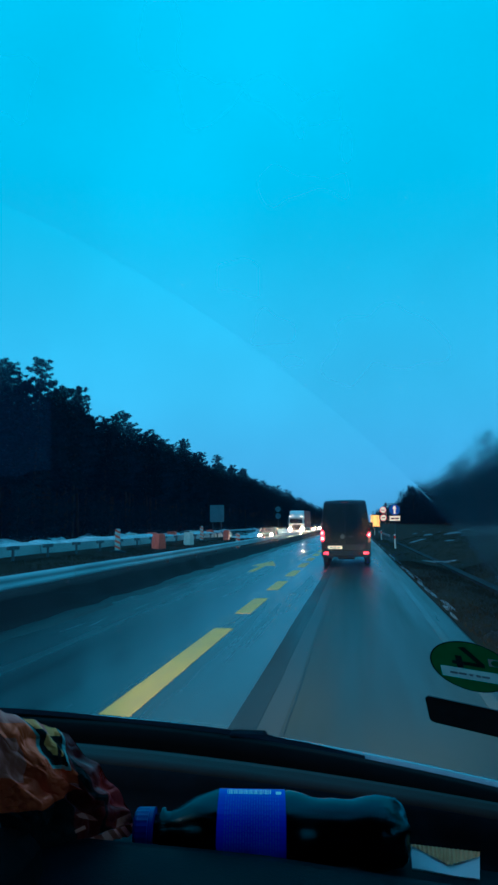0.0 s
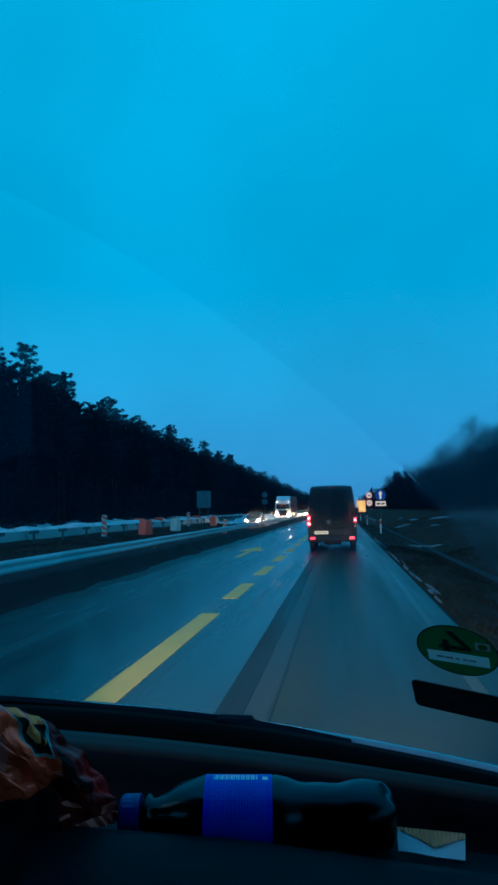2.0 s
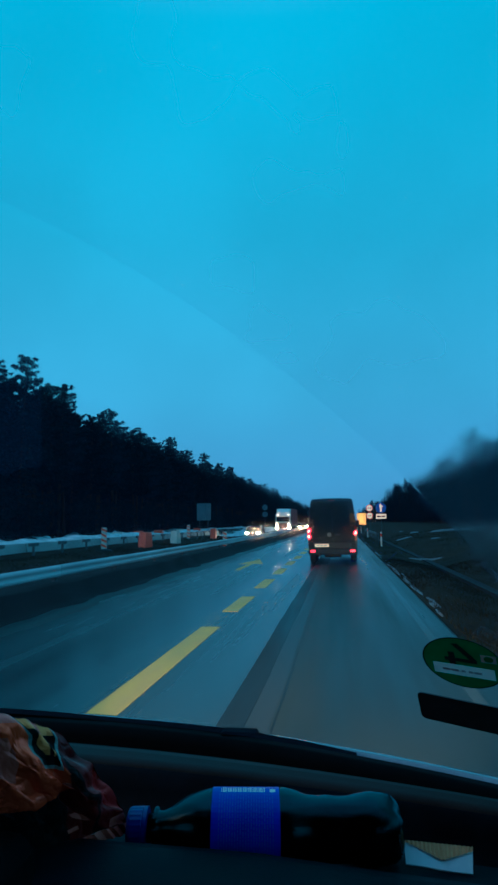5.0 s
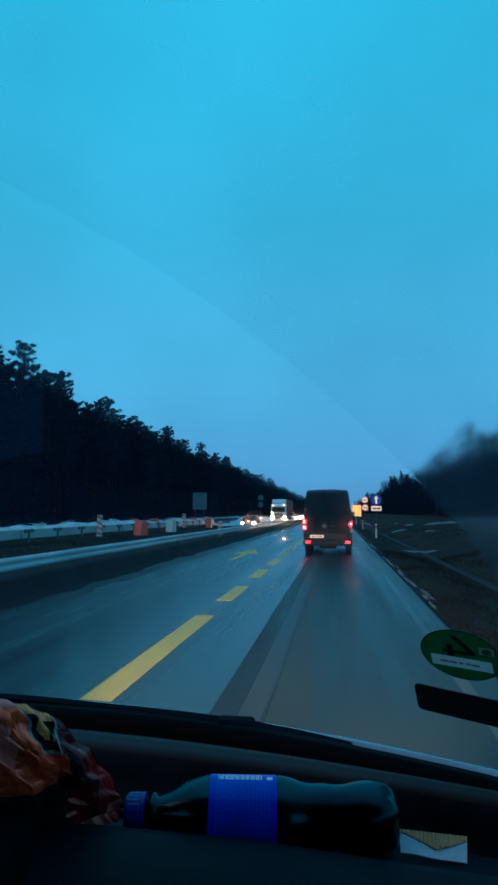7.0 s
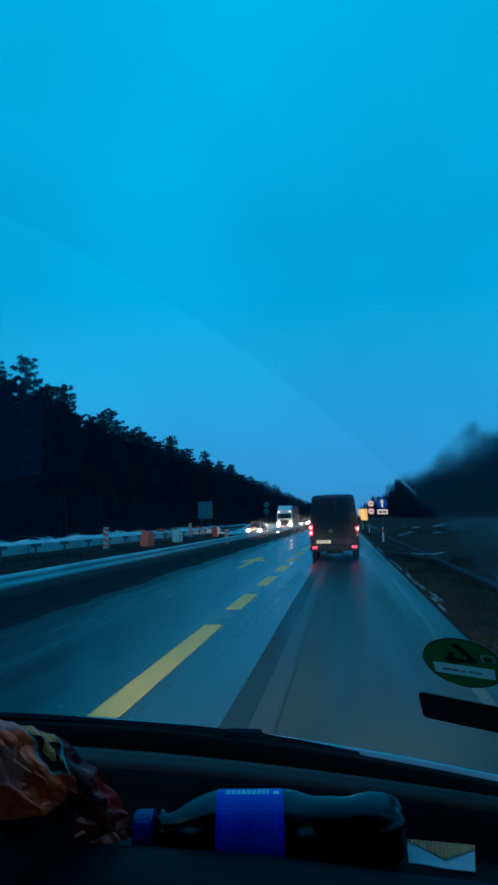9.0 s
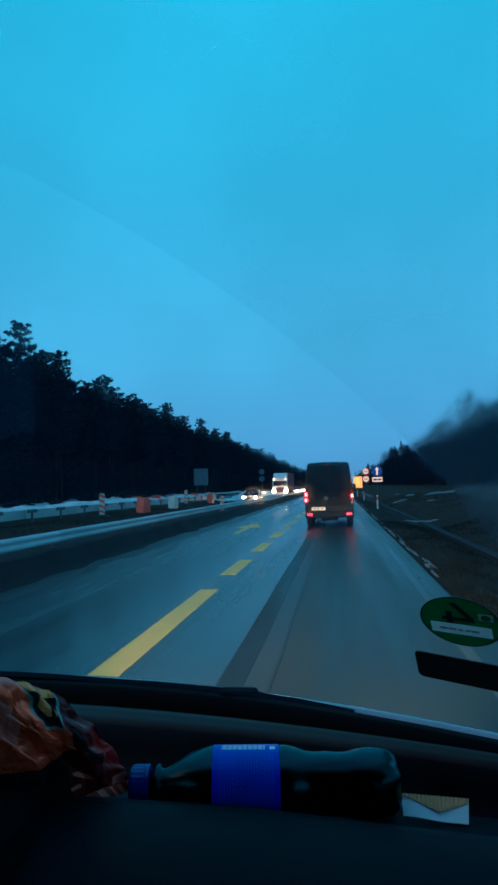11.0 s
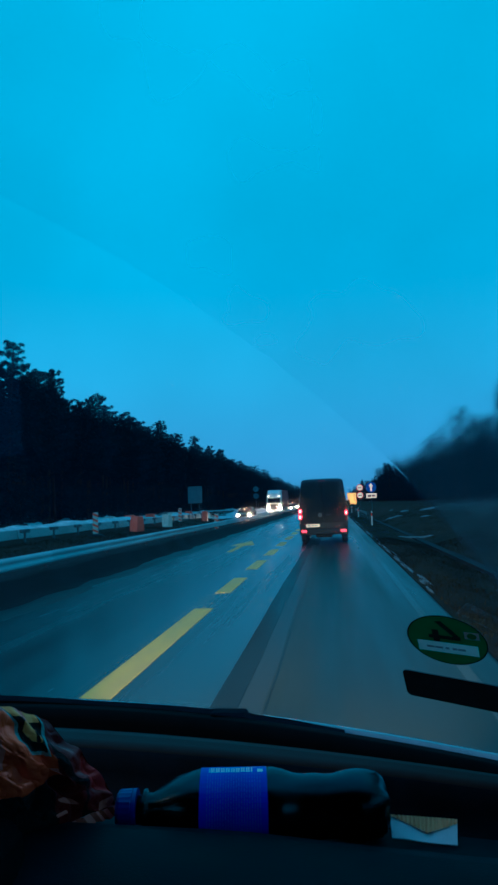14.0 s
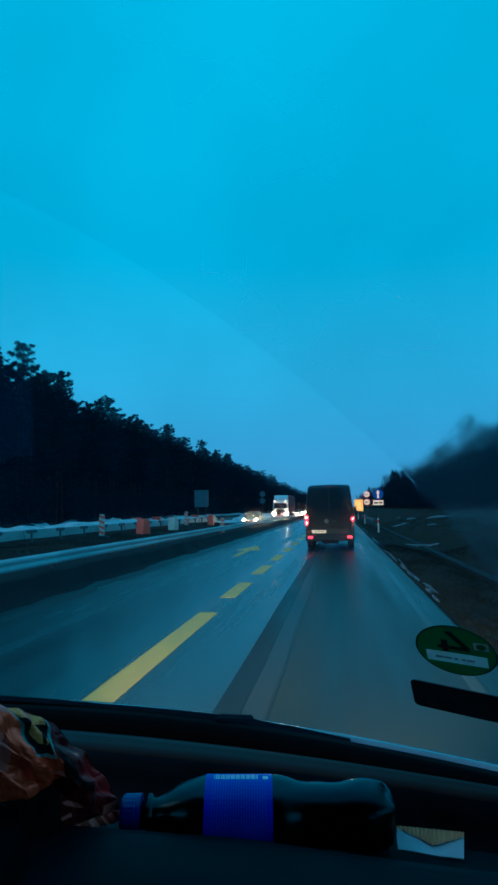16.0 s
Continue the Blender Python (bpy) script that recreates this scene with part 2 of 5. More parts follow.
# print kept pale: the glare over it is in its colour
M["plate_print"] = surf("washed_out_plate_print", (0.46, 0.38, 0.27), (0.56, 0.46, 0.33), 0.6, 40)
M["chrome"] = surf("dull_chrome", (0.09, 0.085, 0.075), (0.14, 0.13, 0.115), 0.35, 5, metal=0.6, rough2=0.45)
M["tail_lit"] = glow_surface("tail_lamp_lit", (1.0, 0.02, 0.012), 3.2)
M["tail_core"] = glow_surface("tail_bulb", (1.0, 0.26, 0.12), 42.0)
M["tail_dim"] = surf("red_lens", (0.16, 0.006, 0.006), (0.22, 0.01, 0.01), 0.2, 8)
M["head_lit"] = glow_surface("headlamp_lit", (1.0, 0.74, 0.46), 420.0)
M["marker_lit"] = glow_surface("marker_lamp_lit", (1.0, 0.84, 0.62), 14.0)
M["cab_white"] = surf("white_cab_paint", (0.55, 0.55, 0.54), (0.70, 0.70, 0.69), 0.3, 1.5, rough2=0.5)
M["tarp_red"] = surf("red_tarpaulin", (0.16, 0.018, 0.018), (0.24, 0.03, 0.028), 0.6, 1.0, stretch=(1, 1, 0.3), bump=0.2)
M["car_grey"] = surf("dark_car_paint", (0.025, 0.027, 0.030), (0.05, 0.052, 0.055), 0.25, 2, coat=0.5)
M["car_silver"] = surf("silver_car_paint", (0.24, 0.25, 0.26), (0.32, 0.33, 0.34), 0.3, 2, metal=0.4, coat=0.5)
# sign film only returns headlamp light; here that return is put in as glow
M["sign_yellow"] = glow_surface("glowing_yellow_sign_film", (0.98, 0.52, 0.01), 1.05)
M["sign_white"] = glow_surface("glowing_white_sign_film", (0.85, 0.66, 0.46), 0.75)
M["sign_blue"] = glow_surface("glowing_blue_sign_film", (0.02, 0.07, 0.30), 0.35)
M["sign_red"] = glow_surface("glowing_red_sign_film", (0.72, 0.08, 0.03), 0.35)
M["sign_black"] = surf("black_sign_print", (0.015, 0.013, 0.01), (0.03, 0.025, 0.02), 0.6, 8)
M["sign_back"] = surf("bare_aluminium", (0.11, 0.12, 0.14), (0.17, 0.18, 0.20), 0.5, 2, metal=0.3)
M["beacon_white"] = surf("dirty_white_film", (0.55, 0.48, 0.38), (0.72, 0.64, 0.54), 0.5, 5)
M["beacon_red"] = surf("dirty_red_film", (0.55, 0.07, 0.02), (0.70, 0.12, 0.03), 0.5, 5)
M["dash"] = surf("dashboard_plastic", (0.002, 0.0032, 0.006), (0.005, 0.0075, 0.013), 0.5, 30, rough2=0.65, spec=0.07, bump=0.35, fine=18, bump_dist=0.0006)
# same plastic as the dash; the sky's light on the ridge is painted in
M["dash_ridge"] = surf("sky_lit_dash_ridge", (0.017, 0.0155, 0.015), (0.031, 0.0275, 0.0255), 0.5, 12, rough2=0.65, spec=0.12, bump=0.4, fine=20, bump_dist=0.0006)
M["dash_black"] = surf("black_rubber", (0.0015, 0.0015, 0.002), (0.003, 0.003, 0.004), 0.8, 20, spec=0.04)
M["cab_lining"] = surf("cab_lining", (0.008, 0.008, 0.008), (0.014, 0.014, 0.014), 0.9, 10, bump=0.2, spec=0.2)
M["bonnet"] = surf("wet_bonnet_paint", (0.15, 0.16, 0.17), (0.26, 0.27, 0.28), 0.16, 6, rough2=0.35, coat=0.8)
M["screen"] = clear("windscreen_glass", glow=0.045)
# haze of the sheet that imitates a reflection in the windscreen
M["smear"] = clear("reflection_haze", 0.0, 0.014)
M["film"] = wet_film("rain_film")
M["film_edge"] = clear("beaded_rain_edge", 0.0, 0.006)


def see_through_print(name, colour):
    """A printed film that daylight from outside shines through."""
    m = bpy.data.materials.new(name)
    m.use_nodes = True
    n, l = m.node_tree.nodes, m.node_tree.links
    n.clear()
    out, mix, df, tl = n.new("ShaderNodeOutputMaterial"), n.new("ShaderNodeMixShader"), n.new("ShaderNodeBsdfDiffuse"), n.new("ShaderNodeBsdfTranslucent")
    tc, no, ra = n.new("ShaderNodeTexCoord"), n.new("ShaderNodeTexNoise"), n.new("ShaderNodeMix")
    no.inputs["Scale"].default_value = 90
    ra.data_type = "RGBA"
    ra.inputs[6].default_value, ra.inputs[7].default_value = (*[c * 0.85 for c in colour], 1), (*[c * 1.12 for c in colour], 1)
    l.new(tc.outputs["Object"], no.inputs["Vector"])
    l.new(no.outputs["Fac"], ra.inputs[0])
    for b in (df, tl):
        l.new(ra.outputs[2], b.inputs["Color"])
    mix.inputs[0].default_value = 0.5
    l.new(df.outputs[0], mix.inputs[1])
    l.new(tl.outputs[0], mix.inputs[2])
    l.new(mix.outputs[0], out.inputs[0])
    return m


M["sticker_green"] = see_through_print("green_sticker_film", (0.035, 0.30, 0.10))
M["sticker_rim"] = surf("black_sticker_rim", (0.006, 0.012, 0.010), (0.010, 0.018, 0.014), 0.6, 60)
M["sticker_print"] = surf("grey_print", (0.22, 0.24, 0.26), (0.32, 0.34, 0.36), 0.7, 80)
M["sticker_field"] = see_through_print("pale_sticker_field", (0.80, 0.80, 0.76))
M["sticker_dark"] = surf("dark_print", (0.008, 0.011, 0.016), (0.015, 0.020, 0.027), 0.6, 80)
M["pet_cap"] = surf("blue_cap_plastic", (0.003, 0.008, 0.15), (0.005, 0.012, 0.20), 0.4, 80)
M["pet_label"] = surf("blue_label", (0.003, 0.016, 0.52), (0.006, 0.028, 0.70), 0.42, 40, bump=0.1, bump_dist=0.0005)
M["label_print"] = surf("pale_blue_print", (0.02, 0.06, 0.52), (0.04, 0.10, 0.64), 0.5, 400)
M["label_white"] = surf("white_print", (0.55, 0.62, 0.62), (0.75, 0.78, 0.76), 0.5, 200)
M["cola"] = surf("dark_cola", (0.004, 0.002, 0.001), (0.006, 0.003, 0.002), 0.08, 10)
M["foil_orange"] = surf("orange_brown_foil", (0.62, 0.085, 0.014), (0.85, 0.17, 0.035), 0.22, 14, rough2=0.4, metal=0.35, coat=0.2)
# dark red of the flank, deepened to hold its shading
M["foil_dark"] = surf("dark_red_foil", (0.045, 0.003, 0.003), (0.14, 0.011, 0.007), 0.32, 14, rough2=0.45, metal=0.3, spec=0.35)
# serves the crimped end and the highlights painted on the foil
M["foil_pale"] = surf("pale_foil_glints_and_crimp", (0.50, 0.14, 0.085), (0.68, 0.24, 0.15), 0.32, 20, rough2=0.5)
M["foil_yellow"] = surf("yellow_foil_print", (0.50, 0.22, 0.02), (0.70, 0.34, 0.05), 0.25, 30, rough2=0.4, metal=0.3)
M["foil_rim"] = surf("grey_green_foil_print", (0.20, 0.24, 0.20), (0.34, 0.38, 0.32), 0.3, 20, rough2=0.45)
M["foil_black"] = surf("black_foil", (0.004, 0.004, 0.004), (0.009, 0.008, 0.008), 0.55, 20, rough2=0.7, spec=0.15)
# painted highlight on the dark red flank
M["foil_red"] = surf("red_foil_highlight", (0.20, 0.011, 0.007), (0.34, 0.028, 0.018), 0.25, 20, rough2=0.4, metal=0.3)
M["card_white"] = surf("white_card", (0.62, 0.64, 0.64), (0.74, 0.76, 0.76), 0.7, 40)
M["card_tan"] = surf("tan_card", (0.50, 0.29, 0.09), (0.62, 0.38, 0.14), 0.7, 60)

pet = bpy.data.materials.new("clear_bottle_plastic")
pet.use_nodes = True
pn, pl = pet.node_tree.nodes, pet.node_tree.links
pn.clear()
p_out, p_mix, p_tr, p_gl, p_fr = (pn.new("ShaderNode" + k) for k in ("OutputMaterial", "MixShader", "BsdfTransparent", "BsdfGlossy", "Fresnel"))
p_tr.inputs["Color"].default_value = (0.30, 0.34, 0.38, 1)
p_gl.inputs["Roughness"].default_value, p_gl.inputs["Color"].default_value = 0.20, (0.66, 0.88, 1.0, 1)
p_fr.inputs["IOR"].default_value = 1.38
pl.new(p_fr.outputs[0], p_mix.inputs[0])
pl.new(p_tr.outputs[0], p_mix.inputs[1])
pl.new(p_gl.outputs[0], p_mix.inputs[2])
pl.new(p_mix.outputs[0], p_out.inputs[0])
M["pet"] = pet

drop = bpy.data.materials.new("water_drop")
drop.use_nodes = True
db = drop.node_tree.nodes["Principled BSDF"]
db.inputs["Transmission Weight"].default_value, db.inputs["IOR"].default_value, db.inputs["Roughness"].default_value = 1.0, 1.33, 0.02
M["drop"] = drop


# ---- building helpers ----
def part(name, bm, material, parent=None, label="", smooth=False):
    """Links a bmesh as one mesh object, under its thing where one is given."""
    me = bpy.data.meshes.new(name)
    bmesh.ops.recalc_face_normals(bm, faces=bm.faces)
    bm.to_mesh(me)
    bm.free()
    return link(name, me, material, parent, label, smooth)


def link(name, me, material, parent=None, label="", smooth=False):
    if material is not None and not me.materials:
        me.materials.append(material)
    if smooth:
        for p in me.polygons:
            p.use_smooth = True
    ob = new(name, me)
    if parent is not None:
        ob.parent = parent
    if label:
        ob["label"] = label
    return ob


def mesh(name, verts, faces):
    me = bpy.data.meshes.new(name)
    me.from_pydata([tuple(v) for v in verts], [], faces)
    return me


def thing(name, label, category, at=(0, 0, 0), turn=0.0, group="", kind=""):
    ob = new(name)
    ob.matrix_basis = pose(*at, 0, 0, turn)
    return tagged(ob, label, category, group, kind)


def box(bm, x0, x1, y0, y1, z0, z1, bevel=0.0, seg=1):
    vs = [bm.verts.new((x, y, z)) for x in (x0, x1) for y in (y0, y1) for z in (z0, z1)]
    fs = [bm.faces.new([vs[i] for i in f]) for f in ((0, 1, 3, 2), (4, 6, 7, 5), (0, 4, 5, 1), (2, 3, 7, 6), (0, 2, 6, 4), (1, 5, 7, 3))]
    if bevel:
        es = list({e for f in fs for e in f.edges})
        bmesh.ops.bevel(bm, geom=es, offset=bevel, segments=seg, affect="EDGES", profile=0.6)
    return bm


def boxed(*a, **k):
    return box(bmesh.new(), *a, **k)


def prism(bm, outline, y0, y1, axis="y", bevel=0.0):
    """An outline of pairs, pushed along an axis; pairs are the two other axes in order."""
    def at(p, d):
        return {"x": (d, p[0], p[1]), "y": (p[0], d, p[1]), "z": (p[0], p[1], d)}[axis]
    a = [bm.verts.new(at(p, y0)) for p in outline]
    b = [bm.verts.new(at(p, y1)) for p in outline]
    fa, fb = bm.faces.new(a), bm.faces.new(b[::-1])
    n = len(a)
    for i in range(n):
        bm.faces.new((a[i], b[i], b[(i + 1) % n], a[(i + 1) % n]))
    if bevel:
        bmesh.ops.bevel(bm, geom=list(set(fa.edges) | set(fb.edges)), offset=bevel, segments=2, affect="EDGES", profile=0.6)
    return bm


def tube(bm, a, b, r0, r1, seg=8, caps=True):
    a, b = Vector(a), Vector(b)
    d = (b - a).normalized()
    u = d.orthogonal().normalized()
    w = d.cross(u)
    rings = []
    for c, r in ((a, r0), (b, r1)):
        rings.append([bm.verts.new(c + r * (math.cos(t) * u + math.sin(t) * w)) for t in (2 * math.pi * i / seg for i in range(seg))])
    for i in range(seg):
        bm.faces.new((rings[0][i], rings[0][(i + 1) % seg], rings[1][(i + 1) % seg], rings[1][i]))
    if caps:
        bm.faces.new(rings[0][::-1])
        bm.faces.new(rings[1])
    return bm


def lathe(profile, seg=28, shape=None):
    """Turns pairs (along x, radius) about the x axis. shape(x, angle) scales the radius."""
    bm = bmesh.new()
    rings = []
    for x, r in profile:
        ring = []
        for i in range(seg):
            t = 2 * math.pi * i / seg
            k = r * (shape(x, t) if shape else 1)
            ring.append(bm.verts.new((x, k * math.cos(t), k * math.sin(t))))
        rings.append(ring)
    for p, q in zip(rings, rings[1:]):
        for i in range(seg):
            bm.faces.new((p[i], p[(i + 1) % seg], q[(i + 1) % seg], q[i]))
    bm.faces.new(rings[0][::-1])
    bm.faces.new(rings[-1])
    return bm


def ramp(x, pairs):
    return float(np.interp(x, [p[0] for p in pairs], [p[1] for p in pairs]))


# ---- ground and roads ----
LEFT_NEAR = [(-3000, 30), (-400, 4), (-60, 1.2), (-30, 0.7), (-26, 0.45), (-24, 0.25), (-16, 0.25), (-14.4, 0.9), (-13.4, 0.85), (-12.2, 0.55), (-9, 0.25), (-6.8, 0.0), (-6.4, -0.04), (-6.2, -0.08)]
LEFT_FAR = [(-3000, 30), (-400, 4), (-60, 1.2), (-30, 0.7), (-26, 0.45), (-24, 0.20), (-16, 0.16), (-14, 0.0), (-12, -0.08), (-9, -0.08), (-6.8, -0.06), (-6.4, -0.06), (-6.2, -0.08)]
RIGHT = [(1.5, -0.08), (1.75, -0.03), (2.4, -0.05), (3.4, -0.28), (4.0, -0.40), (4.6, -0.38), (6.5, 0.1), (10, 0.55), (18, 1.1), (40, 1.6), (400, 5), (3000, 30)]


def ground_height(x, y):
    if x > 0:
        return ramp(x, RIGHT)
    k = min(max((y - 58) / 14, 0), 1)
    k = k * k * (3 - 2 * k)
    return ramp(x, LEFT_NEAR) * (1 - k) + ramp(x, LEFT_FAR) * k


gx = [-3000, -1200, -400, -150, -90, -60, -45, -36, -30, -28, -26, -25, -24, -20, -16, -15.2, -14.4, -13.8, -13.2, -12.6, -12, -11, -10, -9, -8.2, -7.5, -6.8, -6.2, -5.8, -5.4, -5,
      -2, 0, 1.5, 1.75, 2.0, 2.4, 2.9, 3.4, 4.0, 4.6, 5.5, 6.5, 8, 10, 13, 18, 25, 40, 90, 200, 400, 1200, 3000]
gy = [-3000, -500, -60, -10] + [1.5 * i for i in range(0, 60)] + [90 + 6 * i for i in range(0, 30)] + [300, 360, 450, 600, 900, 1500, 3000]
verts, faces = [], []
for y in gy:
    for x in gx:
        rough = 0.0 if -6.4 < x < 1.7 or abs(x) > 60 else 0.05 * noise.noise((x * 0.9, y * 0.35, 0)) + 0.03 * noise.noise((x * 2.3, y * 1.1, 5))
        verts.append((x, y, ground_height(x, y) + rough))
w = len(gx)
for j in range(len(gy) - 1):
    for i in range(w - 1):
        faces.append((j * w + i, j * w + i + 1, (j + 1) * w + i + 1, (j + 1) * w + i))
tagged(link("ground", mesh("ground", verts, faces), M["grass"], smooth=True), "wet winter grass of the verges and the median", "ground", kind="structure")

tagged(part("road", prism(bmesh.new(), [(-6.3, -0.2), (-1.0, -0.2), (-1.0, 0.0), (-6.26, 0.0), (-6.3, -0.012)], -60, 1800), M["asphalt"]),
       "wet dark asphalt of the overtaking lane shining with rain", "road", kind="structure")
tagged(part("road", prism(bmesh.new(), [(-1.0, -0.2), (1.62, -0.2), (1.62, -0.012), (1.58, 0.0), (-1.0, 0.0)], -60, 1800), M["asphalt_worn"]),
       "damp worn grey asphalt of the driven lane", "road", kind="structure")
tagged(part("road", prism(bmesh.new(), [(-13.6, -0.2), (-8.0, -0.2), (-8.0, 0.0), (-13.6, 0.0)], 74, 1800), M["asphalt"]),
       "wet asphalt lanes of the oncoming traffic", "road", kind="structure")
tagged(part("road", prism(bmesh.new(), [(-24, 0.0), (-16.2, 0.0), (-16.2, 0.32), (-24, 0.32)], -60, 1800), M["asphalt"]),
       "wet asphalt of the closed opposite carriageway", "road", kind="structure")
# the dirty strip between the carriageway and the guard rail
strip = bmesh.new()
rows = []
for i in range(700):
    y = 4 + i * 0.25 * (1 + i * 0.004)
    e = 0.34 * noise.noise((0, y * 0.16, 3)) + 0.20 * noise.noise((0, y * 0.7, 8)) + 0.08 * noise.noise((0, y * 2.3, 5))
    rows.append([strip.verts.new(p) for p in ((-8.3, y, ground_height(-8.3, y) + 0.06), (-6.72, y, 0.12), (-6.58, y, 0.43 + 0.12 * e), (-6.38, y, 0.36 + 0.3 * e), (-6.16 + e * 0.3, y, 0.07 + 0.08 * e), (-5.85 + e, y, 0.004))])
for a, b in zip(rows, rows[1:]):
    for i in range(5):
        strip.faces.new((a[i], a[i + 1], b[i + 1], b[i]))
tagged(part("road_edge", strip, M["dirt"], smooth=True), "low wet bank of mud along the guard rail", "road edge", kind="structure")

# thinner dirt washed out over the lane's edge
wash = bmesh.new()
rows = []
for i in range(500):
    y = 4 + i * 0.3 * (1 + i * 0.006)
    e = 0.30 * noise.noise((3, y * 0.11, 3)) + 0.22 * noise.noise((1, y * 0.45, 8)) + 0.10 * noise.noise((5, y * 1.7, 5))
    rows.append([wash.verts.new(p) for p in ((-6.3, y, 0.002), (-5.6 + e, y, 0.003), (-5.25 + 1.3 * e, y, 0.0012))])
for a, b in zip(rows, rows[1:]):
    for i in range(2):
        wash.faces.new((a[i], a[i + 1], b[i + 1], b[i]))
tagged(part("road_edge", wash, M["thin_dirt"]), "thin wet dirt washed over the lane's edge", "road edge", kind="structure")

# the sealed joint between the lanes, the worn band beside it and a fine crack
def long_strip(name, x0, x1, y0, y1, z, material, label, wob=0.012, parent=None):
    bm = bmesh.new()
    rows = []
    n = 160
    for i in range(n + 1):
        y = y0 + (y1 - y0) * (i / n) ** 2
        e = wob * noise.noise((x0, y * 0.4, 1)), wob * noise.noise((x1, y * 0.5, 4))
        rows.append([bm.verts.new((x0 + e[0], y, 0.001)), bm.verts.new((x0 + 0.005 + e[0], y, z)), bm.verts.new((x1 - 0.005 + e[1], y, z)), bm.verts.new((x1 + e[1], y, 0.001))])
    for a, b in zip(rows, rows[1:]):
        for i in range(3):
            bm.faces.new((a[i], a[i + 1], b[i + 1], b[i]))
    return tagged(part(name, bm, material), label, "road", kind="structure")


long_strip("road_joint", -1.12, -0.87, -5, 700, 0.004, M["joint"], "dark sealed joint between two lanes of asphalt", 0.03)
long_strip("road_joint", -0.86, -0.66, -5, 700, 0.003, M["worn"], "pale worn band beside the sealed joint", 0.03)
long_strip("road_joint", -0.635, -0.622, -5, 300, 0.004, M["joint"], "fine dark crack along the lane", 0.02)


# yellow markings of the road works
def marking(name, outline, label):
    bm = prism(bmesh.new(), outline, 0.0005, 0.005, axis="z")
    return tagged(part(name, bm, M["yellow_paint"]), label, "road marking", group="yellow road works markings")


marking("lane_line", [(-2.37, 1.0), (-2.06, 1.0), (-2.06, 10.5), (-2.37, 10.5)], "solid yellow temporary lane line on wet asphalt")
dash_line = marking("lane_dash", [(-2.37, 0.0), (-2.06, 0.0), (-2.06, 2.45), (-2.37, 2.45)], "yellow dash of the temporary lane line")
dash_line.matrix_basis = pose(0, 12.3, 0)
for i in range(1, 34):
    copy_thing(dash_line, pose(0, 12.3 + 4.4 * i, 0))
marking("lane_arrow", [(-3.95, 23.0), (-3.75, 23.0), (-3.75, 26.4), (-3.35, 26.4), (-3.85, 29.5), (-4.35, 26.4), (-3.95, 26.4)], "worn yellow arrow on the other lane")

# worn line along the edge of the lane
long_strip("edge_line", 1.17, 1.29, 3, 320, 0.0045, M["edge_paint"], "worn pale yellow line along the edge of the lane", 0.02)

# paved gutter in the verge
gut = bmesh.new()
rows = []
for i in range(150):
    y = 2 + i * 1.0 * (1 + i * 0.01)
    h = ground_height(4.2, y) + 0.05
    rows.append([gut.verts.new(p) for p in ((4.03, y, h - 0.1), (4.05, y, h + 0.02), (4.2, y, h - 0.01), (4.35, y, h + 0.02), (4.37, y, h - 0.1))])
for a, b in zip(rows, rows[1:]):
    for i in range(4):
        gut.faces.new((a[i], a[i + 1], b[i + 1], b[i]))
tagged(part("gutter", gut, M["gutter"]), "narrow concrete drain in the grass verge", "gutter", kind="structure")


# ---- grass of the verge and the median ----
rnd = random.Random(31)
vs, fs = [], []
for x0, x1, y0, y1, count in ((1.75, 6.5, 5.0, 30.0, 42000), (1.8, 12.0, 30.0, 75.0, 16000), (-12.0, -7.2, 14.0, 40.0, 26000), (-12.0, -7.2, 40.0, 70.0, 9000)):
    for _ in range(count):
        x, y = rnd.uniform(x0, x1), rnd.uniform(y0, y1)
        if noise.noise((x * 0.8, y * 0.5, 12)) < rnd.uniform(-0.6, 0.1) or 3.95 < x < 4.45:
            continue
        z = ground_height(x, y) - 0.02
        h, wid, t = rnd.uniform(0.03, 0.10), rnd.uniform(0.004, 0.010) * (1 + y * 0.03), rnd.uniform(0, 6.28)
        lean = rnd.uniform(0.2, 0.9) * h
        c, d = math.cos(t) * wid, math.sin(t) * wid
        q = rnd.uniform(0, 6.28)
        base = len(vs)
        vs.extend(((x - c, y - d, z), (x + c, y + d, z), (x + lean * math.cos(q), y + lean * math.sin(q), z + h)))
        fs.append((base, base + 1, base + 2))
tagged(link("grass_blades", mesh("grass_blades", vs, fs), M["blades"]), "matted wet winter grass on verge and median", "grass", kind="stuff")

